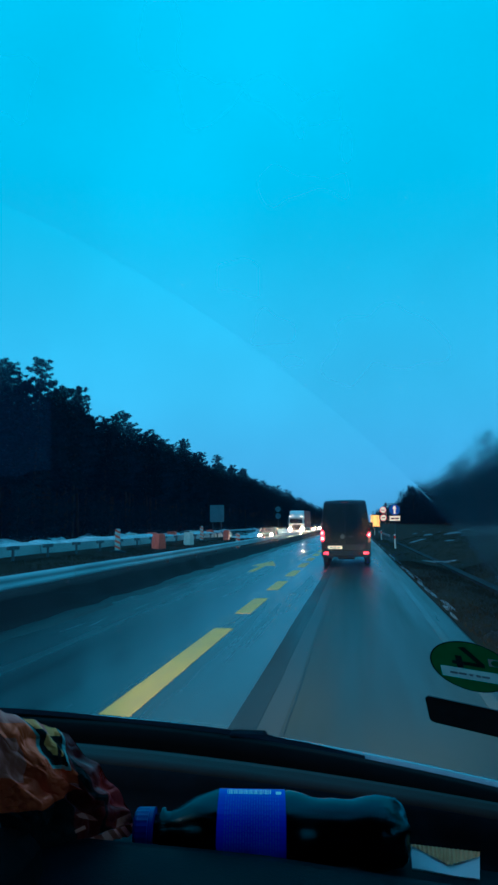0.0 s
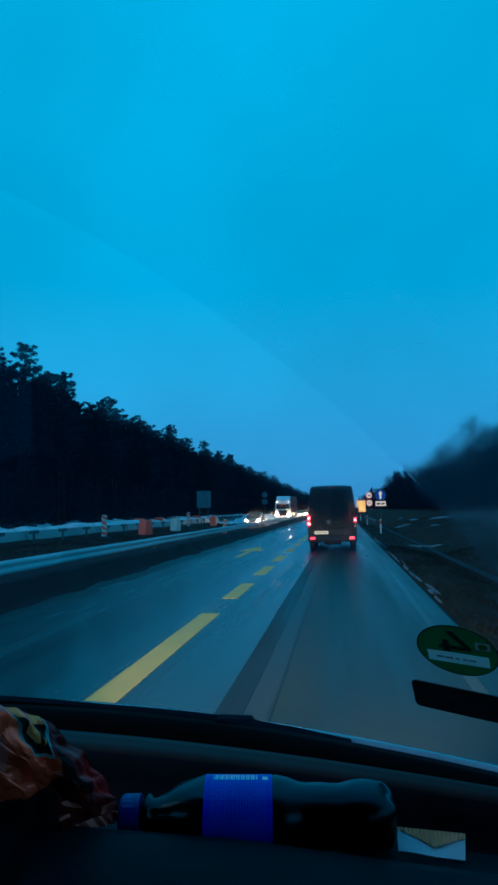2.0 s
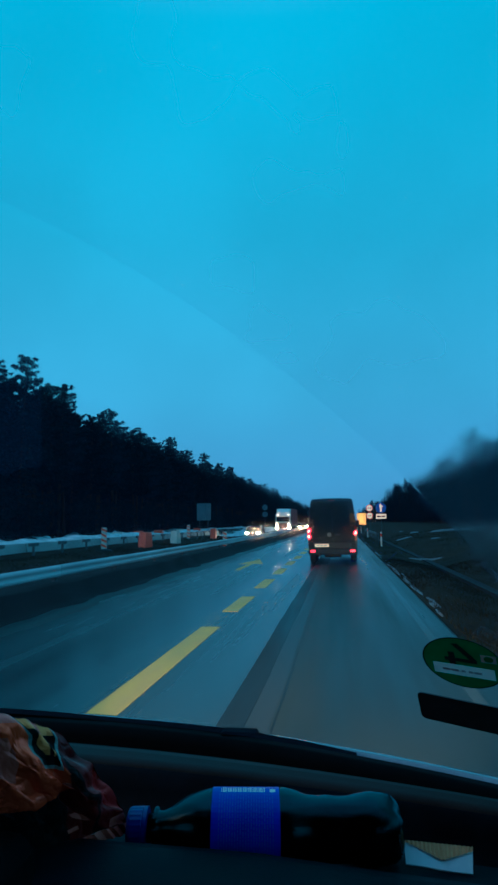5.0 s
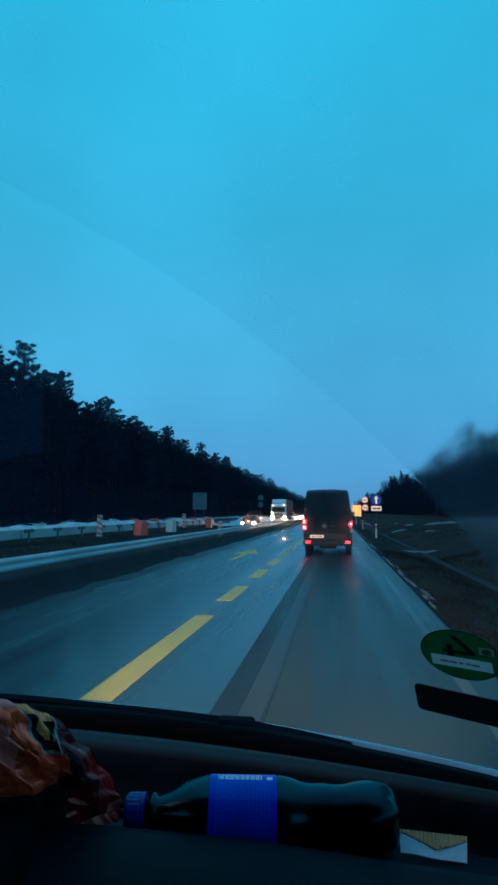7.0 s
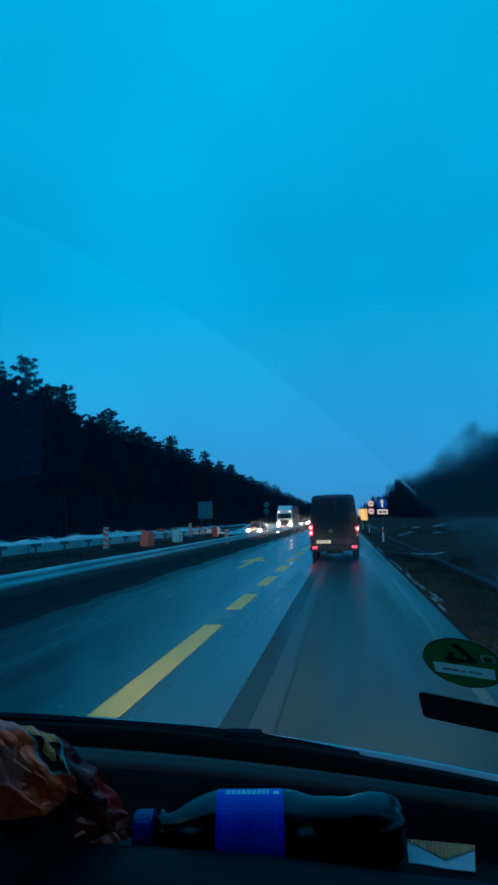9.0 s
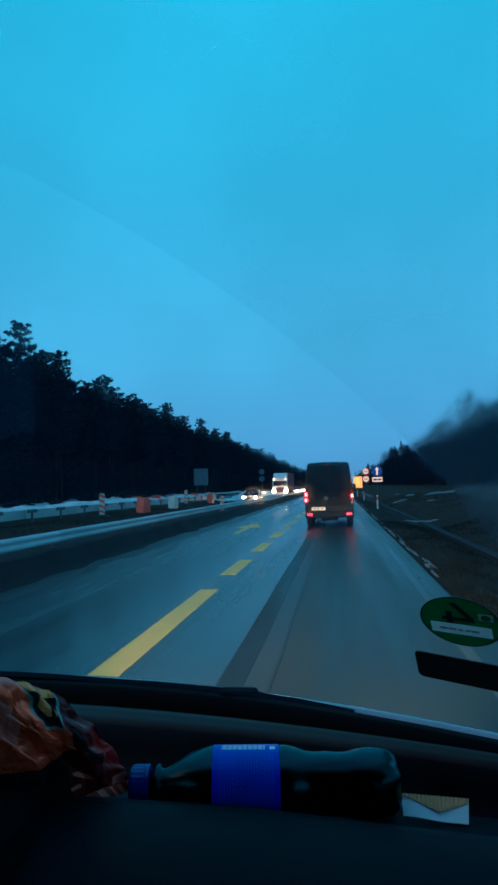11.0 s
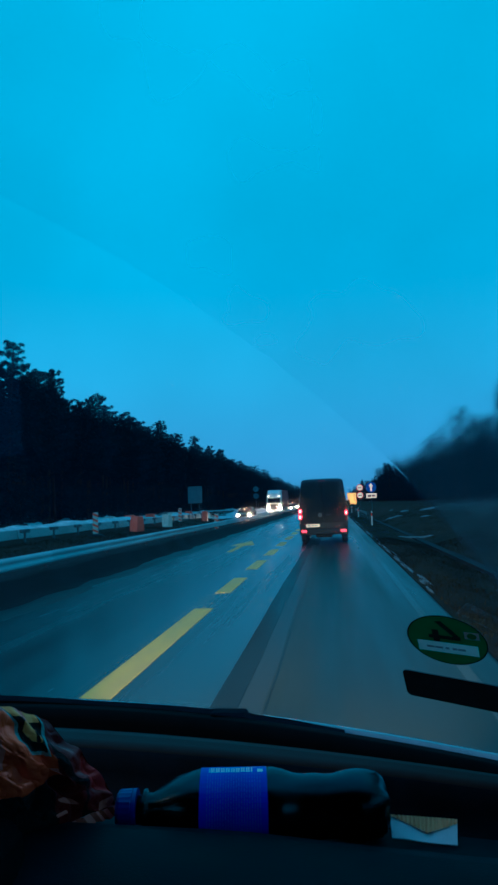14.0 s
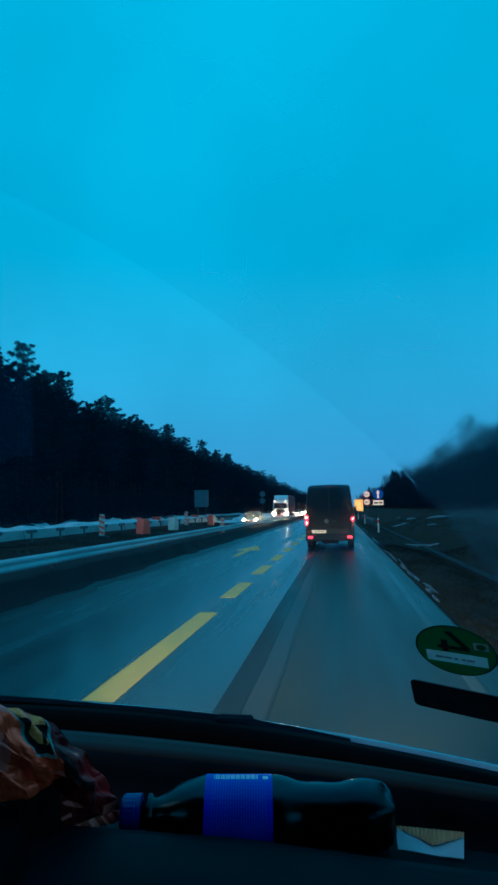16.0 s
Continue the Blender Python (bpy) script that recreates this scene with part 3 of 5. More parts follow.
# ---- snow ----
def snow_lumps(name, spots, label, material="snow"):
    """Low melting lumps; each spot is x, y, half width, half length, height."""
    vs, fs = [], []
    for k, (x, y, a, b, h) in enumerate(spots):
        base = len(vs)
        rings, seg = 4, 12
        vs.append((x, y, ground_height(x, y) + h))
        for r in range(1, rings + 1):
            f = r / rings
            for s in range(seg):
                t = 2 * math.pi * s / seg
                j = 1 + 0.75 * noise.noise((math.cos(t) * 1.3 + k * 7.1, math.sin(t) * 1.3, k * 3.3))
                px, py = x + a * f * j * math.cos(t), y + b * f * j * math.sin(t)
                z = max(ground_height(px, py), 0.0 if -6.3 < px < 1.62 else -9)
                lump = h * (1 - f ** 1.8) * (1 + 0.5 * noise.noise((px * 2.5, py * 2.0, k)))
                vs.append((px, py, z + lump - (0.05 if r == rings else 0)))
        for s in range(seg):
            fs.append((base, base + 1 + s, base + 1 + (s + 1) % seg))
            for r in range(rings - 1):
                p, q = base + 1 + r * seg, base + 1 + (r + 1) * seg
                fs.append((p + s, q + s, q + (s + 1) % seg, p + (s + 1) % seg))
    return tagged(link(name, mesh(name, vs, fs), M[material], smooth=True), label, "snow", kind="stuff")


rnd = random.Random(4)
spots = []
y = 12.5
while y < 120:
    if rnd.random() < 0.85:
        spots.append((1.80 + rnd.uniform(-0.06, 0.09), y, rnd.uniform(0.02, 0.055), rnd.uniform(0.35, 1.2), rnd.uniform(0.010, 0.026)))
    y += rnd.uniform(0.2, 0.75) * (1 + y * 0.012)
snow_lumps("snow_remains", spots, "dirty remains of snow along the edge of the asphalt", "dirty_snow")
spots = [(6 + rnd.uniform(-2, 9), rnd.uniform(34, 95), rnd.uniform(0.3, 1.1), rnd.uniform(0.3, 1.2), rnd.uniform(0.05, 0.12)) for _ in range(8)]
spots += [(10 + i * 1.5, 68 + rnd.uniform(-1, 1), 1.2, 1.0, 0.16) for i in range(6)]
snow_lumps("snow_patches", spots, "thin snow patches lying in the grass of the verge", "dirty_snow")
spots = []
for i in range(70):
    y = 8 + i * 1.0 * (1 + 0.012 * i)
    spots.append((-14.6 + rnd.uniform(-0.5, 0.5), y, rnd.uniform(0.7, 1.2), rnd.uniform(1.8, 3.2), rnd.uniform(0.12, 0.30)))
for i in range(60):
    y = 95 + 5.5 * i
    spots.append((-15.2 + rnd.uniform(-0.5, 0.4), y, 1.0, 3.5, rnd.uniform(0.4, 0.8)))
for i in range(34):
    spots.append((-26.4 + rnd.uniform(-1, 0.8), 30 + i * 5 + rnd.uniform(-2, 2), rnd.uniform(0.5, 1.4), rnd.uniform(1, 3), rnd.uniform(0.15, 0.5)))
snow_lumps("snow_bank", spots, "ploughed bank of old snow behind the barrier")


# ---- guard rails and barrier ----
def beam_mesh(length, flip=1):
    """A W-shaped steel beam along y; its face points to +x."""
    prof = [(0, 0.42), (0.012, 0.432), (0.035, 0.462), (0.04, 0.515), (0.022, 0.560), (0.018, 0.59), (0.022, 0.62), (0.04, 0.665), (0.035, 0.718), (0.012, 0.752), (-0.03, 0.765)]
    prof = [(x, 0.765 - 0.78 * (0.765 - z)) for x, z in prof]
    bm = bmesh.new()
    outer = [(x * flip, z) for x, z in prof]
    inner = [((x - 0.006) * flip, z) for x, z in prof[::-1]]
    prism(bm, outer + inner, 0, length)
    me = bpy.data.meshes.new("beam")
    bmesh.ops.recalc_face_normals(bm, faces=bm.faces)
    bm.to_mesh(me)
    bm.free()
    return me


def guard_rail(x, y0, sections, z, flip, label, steel="steel"):
    rail = thing("guard_rail", label, "guard rail", (x, y0, z))
    me = beam_mesh(3.99, flip)
    pm_bm = boxed(-0.05, 0.05, -0.03, 0.03, -0.25, 0.70, bevel=0.006)
    pm = bpy.data.meshes.new("post")
    pm_bm.to_mesh(pm)
    pm_bm.free()
    sm_bm = boxed(-0.09, 0.09, -0.05, 0.05, 0.54, 0.65, bevel=0.01)
    sm = bpy.data.meshes.new("spacer")
    sm_bm.to_mesh(sm)
    sm_bm.free()
    for i in range(sections):
        link("beam", me, M[steel], rail).location = (0, 4.0 * i, 0.004 * (i % 2))
        link("post", pm, M["post_steel"], rail).location = (-0.20 * flip, 4.0 * i + 0.1, 0)
        link("spacer", sm, M["post_steel"], rail).location = (-0.10 * flip, 4.0 * i + 0.1, 0)
    return rail


guard_rail(-6.5, 2.0, 70, 0.04, 1, "galvanised steel guard rail along the muddy road edge")
guard_rail(3.3, 64.0, 8, -0.22, -1, "dull dark steel guard rail in the grass verge", "post_steel")

barrier = thing("concrete_barrier", "low pale concrete barrier wet with snow melt", "barrier", (-12.75, 8.0, 0.42))
bar_bm = prism(bmesh.new(), [(-0.28, -0.3), (0.28, -0.3), (0.28, 0.08), (0.16, 0.22), (0.10, 0.60), (-0.10, 0.60), (-0.16, 0.22), (-0.28, 0.08)], 0, 3.96, bevel=0.015)
bar_me = bpy.data.meshes.new("section")
bmesh.ops.recalc_face_normals(bar_bm, faces=bar_bm.faces)
bar_bm.to_mesh(bar_me)
bar_bm.free()
for i in range(14):
    link("section", bar_me, M["concrete"], barrier).location = (0.03 * math.sin(i * 2.1), 4.0 * i, 0)

t_rail = thing("post_row", "row of dark steel posts with cross plates on the median", "post", (-12.1, 8.0, 0.5))
tp = boxed(-0.04, 0.04, -0.035, 0.035, -0.3, 0.50, bevel=0.006)
tp_me = bpy.data.meshes.new("post")
tp.to_mesh(tp_me)
tp.free()
tb = boxed(-0.05, 0.05, -0.36, 0.36, 0.42, 0.56, bevel=0.012)
tb_me = bpy.data.meshes.new("cross_plate")
tb.to_mesh(tb_me)
tb.free()
for i in range(20):
    link("post", tp_me, M["post_steel"], t_rail).location = (0, 2.6 * i, 0)
    link("cross_plate", tb_me, M["post_steel"], t_rail).location = (0.0, 2.6 * i, 0)


# ---- signs, beacons and posts ----
def beacon():
    """A red and white striped guide beacon on a rubber foot."""
    t = thing("guide_beacon", "red and white striped guide beacon on a rubber foot", "beacon", group="guide beacons")
    part("foot", prism(bmesh.new(), [(-0.40, 0), (0.40, 0), (0.36, 0.07), (0.12, 0.12), (-0.12, 0.12), (-0.36, 0.07)], -0.2, 0.2, bevel=0.01), M["black_plastic"], t)
    bm = prism(bmesh.new(), [(-0.125, 0.14), (0.125, 0.14), (0.125, 1.12), (0.10, 1.15), (-0.10, 1.15), (-0.125, 1.12)], -0.02, 0.02, bevel=0.006)
    part("panel", bm, M["beacon_white"], t)
    for k in range(4):
        z = 0.18 + 0.25 * k
        lo, hi = z, z + 0.11
        part("stripe", prism(bmesh.new(), [(-0.122, lo + 0.10), (0.122, lo - 0.02), (0.122, hi - 0.02), (-0.122, hi + 0.10)], -0.024, -0.0205), M["beacon_red"], t)
    return t


first = beacon()
spots = [(-11.3, 29.0), (-11.6, 47.0), (-7.3, 39.0), (-7.3, 73.0), (-7.3, 106.0), (-7.4, 139.0), (-7.4, 172.0), (-7.4, 205.0)]
first.matrix_basis = pose(*spots[0], ground_height(*spots[0]) - 0.02, 0, 0, 18)
for i, (x, y) in enumerate(spots[1:]):
    copy_thing(first, pose(x, y, ground_height(x, y) - 0.02, 0, 0, 10 + 7 * math.sin(i * 2.4)))


def delineator():
    """A white roadside post with a slanted black band and a reflector."""
    t = thing("delineator_post", "white roadside post with black band and glowing reflector", "road post", group="delineator posts")
    outline = [(-0.06, -0.05), (0.06, -0.05), (0.0, 0.06)]
    part("post", prism(bmesh.new(), outline, -0.2, 1.02, axis="z", bevel=0.008), M["beacon_white"], t)
    part("band", prism(bmesh.new(), [(-0.063, -0.054), (0.063, -0.054), (0.0, 0.065)], 0.68, 0.90, axis="z"), M["sign_black"], t)
    part("reflector", boxed(-0.025, 0.025, -0.062, -0.0545, 0.70, 0.88, bevel=0.003), M["sign_red"], t)
    return t


first = delineator()
first.matrix_basis = pose(2.75, 47.0, -0.12)
for y in (72.0, 97.0, 122.0):
    copy_thing(first, pose(2.75, y, -0.12))


def sign_posts(t, xs, z1, r=0.038):
    for x in xs:
        part("post", tube(bmesh.new(), (x, 0.05, -0.6), (x, 0.05, z1), r, r, 10), M["post_steel"], t)


def words(name, text, size, material, parent, at):
    """Lettering as a thin mesh that faces -y."""
    cu = bpy.data.curves.new(name, "FONT")
    cu.body, cu.size, cu.extrude, cu.align_x = text, size, 0.002, "CENTER"
    tmp = bpy.data.objects.new(name, cu)
    me = bpy.data.meshes.new_from_object(tmp)
    bpy.data.objects.remove(tmp)
    ob = link(name, me, material, parent)
    ob.matrix_basis = pose(*at, 90, 0, 0)
    return ob


def disc(bm, x, z, r, y0, y1, seg=28):
    return prism(bm, [(x + r * math.cos(2 * math.pi * i / seg), z + r * math.sin(2 * math.pi * i / seg)) for i in range(seg)], y0, y1)


# yellow lane board: one lane each way for four kilometres
at = (3.5, 118.0, ground_height(3.5, 118.0))
board = thing("lane_sign", "bright yellow road works board with two black lane arrows", "road sign", at, -2)
sign_posts(board, (-0.5, 0.5), 3.2)
part("panel", boxed(-0.8, 0.8, -0.02, 0.02, 1.35, 3.45, bevel=0.02, seg=2), M["sign_yellow"], board)
part("edge", prism(prism(prism(prism(bmesh.new(), [(-0.78, 1.37), (0.78, 1.37), (0.78, 1.40), (-0.78, 1.40)], -0.026, -0.0205),
                               [(-0.78, 3.40), (0.78, 3.40), (0.78, 3.43), (-0.78, 3.43)], -0.026, -0.0205),
                         [(-0.78, 1.40), (-0.75, 1.40), (-0.75, 3.40), (-0.78, 3.40)], -0.026, -0.0205),
                   [(0.75, 1.40), (0.78, 1.40), (0.78, 3.40), (0.75, 3.40)], -0.026, -0.0205), M["sign_black"], board)
part("arrow", prism(bmesh.new(), [(-0.49, 2.0), (-0.43, 2.0), (-0.43, 3.25), (-0.49, 3.25)], -0.026, -0.0205), M["sign_black"], board)
part("arrowhead", prism(bmesh.new(), [(-0.57, 2.06), (-0.46, 1.84), (-0.35, 2.06)], -0.026, -0.0205), M["sign_black"], board)
part("arrow", prism(bmesh.new(), [(0.43, 1.86), (0.49, 1.86), (0.49, 3.10), (0.43, 3.10)], -0.026, -0.0205), M["sign_black"], board)
part("arrowhead", prism(bmesh.new(), [(0.35, 3.04), (0.57, 3.04), (0.46, 3.26)], -0.026, -0.0205), M["sign_black"], board)
words("lettering", "4,0 km", 0.30, M["sign_black"], board, (0.0, -0.022, 1.47))

# round prohibition signs, one above the other
at = (5.0, 118.0, ground_height(5.0, 118.0))
rounds = thing("round_signs", "two round red-rimmed signs on one post glowing pale", "road sign", at, -2)
sign_posts(rounds, (0.0,), 4.9)
for z in (4.35, 2.95):
    s = part("sign", disc(bmesh.new(), 0, z, 0.60, -0.02, 0.02), M["sign_red"], rounds, "red-rimmed round sign")
    part("face", disc(bmesh.new(), 0, z, 0.49, -0.025, -0.0205), M["sign_white"], s)
    part("symbol", prism(prism(bmesh.new(), [(-0.30, z - 0.14), (-0.04, z - 0.14), (-0.04, z + 0.1), (-0.30, z + 0.1)], -0.03, -0.0255),
                         [(0.05, z - 0.14), (0.30, z - 0.14), (0.30, z + 0.1), (0.05, z + 0.1)], -0.03, -0.0255), M["sign_black"], s)

# blue arrow sign with a white plate
at = (5.5, 92.0, ground_height(5.5, 92.0))
blue = thing("arrow_sign", "round blue sign with white upward arrow over a white plate", "road sign", at, -3)
sign_posts(blue, (0.0,), 4.6)
part("sign", disc(bmesh.new(), 0, 3.7, 0.75, -0.02, 0.02), M["sign_blue"], blue)
part("arrow", prism(bmesh.new(), [(-0.11, 3.15), (0.11, 3.15), (0.11, 3.85), (0.30, 3.85), (0.0, 4.3), (-0.30, 3.85), (-0.11, 3.85)], -0.026, -0.0205), M["sign_white"], blue)
part("plate", boxed(-0.72, 0.72, -0.02, 0.02, 2.15, 2.82, bevel=0.02), M["sign_white"], blue)
part("print", prism(prism(bmesh.new(), [(-0.55, 2.35), (-0.06, 2.35), (-0.06, 2.60), (-0.55, 2.60)], -0.026, -0.0205),
                    [(0.06, 2.35), (0.55, 2.35), (0.55, 2.60), (0.06, 2.60)], -0.026, -0.0205), M["sign_black"], blue)

# signs for the oncoming lanes, seen from behind
for x, y, zc, hw, hh in ((-14.6, 66.0, 2.6, 0.75, 0.9),):
    b = thing("sign_back", "plain grey back of a road sign on two posts", "road sign", (x, y, ground_height(x, y)), 6)
    sign_posts(b, (-hw * 0.6, hw * 0.6), zc + hh)
    part("panel", boxed(-hw, hw, -0.02, 0.02, zc - hh, zc + hh, bevel=0.03, seg=2), M["sign_back"], b)
    part("brace", boxed(-hw, hw, -0.05, -0.0205, zc - 0.05, zc + 0.05, bevel=0.008), M["sign_back"], b)

pole = thing("round_sign_backs", "grey backs of two round signs on one pole", "road sign", (-14.6, 120.0, ground_height(-14.6, 120.0)), 4)
sign_posts(pole, (0.0,), 5.2)
for z in (4.55, 3.25):
    back = part("sign", disc(bmesh.new(), 0, z, 0.52, -0.02, 0.02), M["sign_back"], pole)
    part("clamp", boxed(-0.12, 0.12, -0.05, -0.0205, z - 0.05, z + 0.05, bevel=0.008), M["post_steel"], back)

# water-filled barrier blocks by the oncoming lanes
blk = thing("barrier_block", "red plastic barrier block standing on wet asphalt", "barrier", group="barrier blocks")
part("body", prism(bmesh.new(), [(-0.55, 0), (0.55, 0), (0.50, 0.25), (0.38, 0.85), (-0.38, 0.85), (-0.50, 0.25)], -0.22, 0.22, bevel=0.04), M["beacon_red"], blk)
part("filler_cap", tube(bmesh.new(), (0, 0, 0.83), (0, 0, 0.90), 0.07, 0.06, 12), M["black_plastic"], blk)
blk.matrix_basis = pose(-17.2, 52.0, 0.32, 0, 0, 12)
pale = copy_thing(blk, pose(-17.2, 47.0, 0.32, 0, 0, 8))
pale["label"] = "white plastic barrier block standing on wet asphalt"
for c in pale.children:
    if c.name.startswith("body"):
        c.data = c.data.copy()
        c.data.materials[0] = M["beacon_white"]
for i, y in enumerate((58.0, 66.0, 74.0)):
    copy_thing(pale if i % 2 else blk, pose(-17.2, y, 0.32, 0, 0, 5 * i))
for i, y in enumerate((34.5, 41.0, 53.5)):
    copy_thing(pale if i % 2 else blk, pose(-11.0, y, ground_height(-11.0, y) - 0.02, 0, 0, 85 + 5 * i))


# ---- vehicles ----
def wheel(parent, x, y, r, width):
    """A tyre with its rim; the axle lies along x."""
    bm = lathe([(-width / 2, r * 0.60), (-width / 2, r * 0.88), (-width * 0.36, r), (width * 0.36, r), (width / 2, r * 0.88), (width / 2, r * 0.60)], 24)
    t = part("wheel", bm, M["tyre"], parent, smooth=False)
    t.location = (x, y, r)
    part("rim", lathe([(-width * 0.51, r * 0.2), (-width * 0.45, r * 0.58), (width * 0.45, r * 0.58), (width * 0.51, r * 0.2)], 16), M["rim"], t)
    return t


def loft(sections, cap=True):
    """Joins closed outlines of x, z pairs, each at its own y."""
    bm = bmesh.new()
    rings = [[bm.verts.new((x, y, z)) for x, z in pts] for y, pts in sections]
    n = len(rings[0])
    for a, b in zip(rings, rings[1:]):
        for i in range(n):
            bm.faces.new((a[i], a[(i + 1) % n], b[(i + 1) % n], b[i]))
    if cap:
        bm.faces.new(rings[0][::-1])
        bm.faces.new(rings[-1])
    return bm


def van():
    """A black panel van, seen from behind: tall rear doors, lit tail lamps, plate on the left-hand door."""
    t = thing("panel_van", "black panel van with lit red tail lamps driving on wet asphalt", "van")

    def ring(k, top, low=0.42):
        half = [(0.90, low), (0.985, low + 0.10), (1.01, 0.95), (1.005, 1.30), (0.965, 1.75), (0.91, 2.25), (0.875, top - 0.13), (0.84, top - 0.045), (0.76, top - 0.008), (0.3, top + 0.012)]
        half = [(x * k, z) for x, z in half]
        return half + [(-x, z) for x, z in half[::-1]]

    part("body", loft([(0.0, ring(0.975, 2.56)), (0.05, ring(0.995, 2.62)), (0.30, ring(1.0, 2.66)), (3.6, ring(1.0, 2.66)), (4.3, ring(0.98, 2.55)), (4.9, ring(0.95, 1.75, 0.4)), (5.7, ring(0.88, 1.15, 0.4))]), M["van_paint"], t)
    for s in (-1, 1):
        door = part("rear_door", prism(bmesh.new(), [(0.012 * s, 0.62), (0.93 * s, 0.62), (0.945 * s, 1.28), (0.90 * s, 1.75), (0.855 * s, 2.25), (0.825 * s, 2.46), (0.74 * s, 2.54), (0.012 * s, 2.55)], -0.035, 0.02, bevel=0.012), M["van_paint"], t)
        part("pressing", prism(bmesh.new(), [(0.12 * s, 1.52), (0.79 * s, 1.52), (0.745 * s, 2.20), (0.70 * s, 2.26), (0.12 * s, 2.26)], -0.041, -0.0355, bevel=0.004), M["van_paint"], door)
        part("hinge", boxed(*sorted((0.90 * s, 0.95 * s)), -0.055, -0.036, 1.62, 1.74, bevel=0.006), M["black_plastic"], door)
        part("hinge", boxed(*sorted((0.90 * s, 0.95 * s)), -0.055, -0.036, 0.80, 0.92, bevel=0.006), M["black_plastic"], door)
        lamp = part("tail_lamp", prism(bmesh.new(), [(0.885 * s, 0.92), (0.995 * s, 0.92), (1.0 * s, 1.28), (0.985 * s, 1.52), (0.90 * s, 1.52)], -0.07, 0.10, bevel=0.015), M["tail_dim"], t)
        part("lamp_lens", prism(bmesh.new(), [((0.935 + 0.072 * math.cos(a)) * s, (1.10 if s < 0 else 1.24) + 0.095 * math.sin(a)) for a in (2 * math.pi * i / 16 for i in range(16))], -0.085, -0.0705), M["tail_lit"], lamp)
        part("bulb", prism(bmesh.new(), [((0.945 + 0.02 * math.cos(a)) * s, (1.10 if s < 0 else 1.25) + 0.035 * math.sin(a)) for a in (2 * math.pi * i / 12 for i in range(12))], -0.09, -0.0855), M["tail_core"], lamp)
        if s < 0:
            part("lamp_lens", prism(bmesh.new(), [((0.935 + 0.072 * math.cos(a)) * s, 1.33 + 0.095 * math.sin(a)) for a in (2 * math.pi * i / 16 for i in range(16))], -0.085, -0.0705), M["tail_lit"], lamp)
            part("bulb", prism(bmesh.new(), [((0.945 + 0.02 * math.cos(a)) * s, 1.33 + 0.035 * math.sin(a)) for a in (2 * math.pi * i / 12 for i in range(12))], -0.09, -0.0855), M["tail_core"], lamp)
        part("fog_lamp", boxed(*sorted((0.70 * s, 0.90 * s)), -0.13, -0.105, 0.47, 0.56, bevel=0.01), M["tail_lit"], t, "lit red rear fog lamp")
    bump = part("bumper", prism(bmesh.new(), [(-0.98, 0.36), (0.98, 0.36), (1.0, 0.50), (0.97, 0.60), (-0.97, 0.60), (-1.0, 0.50)], -0.10, 0.25, bevel=0.03), M["black_plastic"], t)
    part("step", boxed(-0.55, 0.55, -0.16, -0.1005, 0.40, 0.46, bevel=0.01), M["black_plastic"], bump)
    part("plate_panel", boxed(-0.76, 0.78, -0.052, -0.0355, 0.63, 0.85, bevel=0.006), M["van_strip"], t, "grey-brown strip beside the plate, headlamp light in its colour")
    pl = part("number_plate", boxed(-0.72, -0.16, -0.066, -0.0525, 0.68, 0.80, bevel=0.005), M["plate"], t, "white number plate")
    for x0, x1 in ((-0.66, -0.54), (-0.50, -0.40), (-0.36, -0.22)):
        part("print", boxed(x0, x1, -0.069, -0.0665, 0.71, 0.77), M["plate_print"], pl)
    part("emblem", prism(bmesh.new(), [(-0.13 + 0.09 * math.cos(a), 1.17 + 0.09 * math.sin(a)) for a in (2 * math.pi * i / 20 for i in range(20))], -0.055, -0.0355, bevel=0.008), M["chrome"], t)
    part("door_handle", boxed(0.10, 0.30, -0.065, -0.0355, 1.14, 1.20, bevel=0.01), M["black_plastic"], t)
    part("brake_light", boxed(-0.14, 0.14, -0.01, 0.06, 2.54, 2.58, bevel=0.008), M["tail_dim"], t)
    for s in (-1, 1):
        part("mirror", boxed(*sorted((1.03 * s, 1.22 * s)), 4.2, 4.32, 1.35, 1.75, bevel=0.04, seg=2), M["black_plastic"], t)
        wheel(t, 0.86 * s, 1.05, 0.35, 0.23)
        wheel(t, 0.86 * s, 4.70, 0.35, 0.23)
    part("exhaust", tube(bmesh.new(), (-0.55, -0.03, 0.30), (-0.55, 0.9, 0.30), 0.035, 0.035, 12), M["post_steel"], t)
    part("spare_carrier", boxed(-0.35, 0.35, 0.15, 0.95, 0.24, 0.38, bevel=0.05), M["black_plastic"], t)
    return t


van().matrix_basis = pose(-0.42, 26.2, 0)


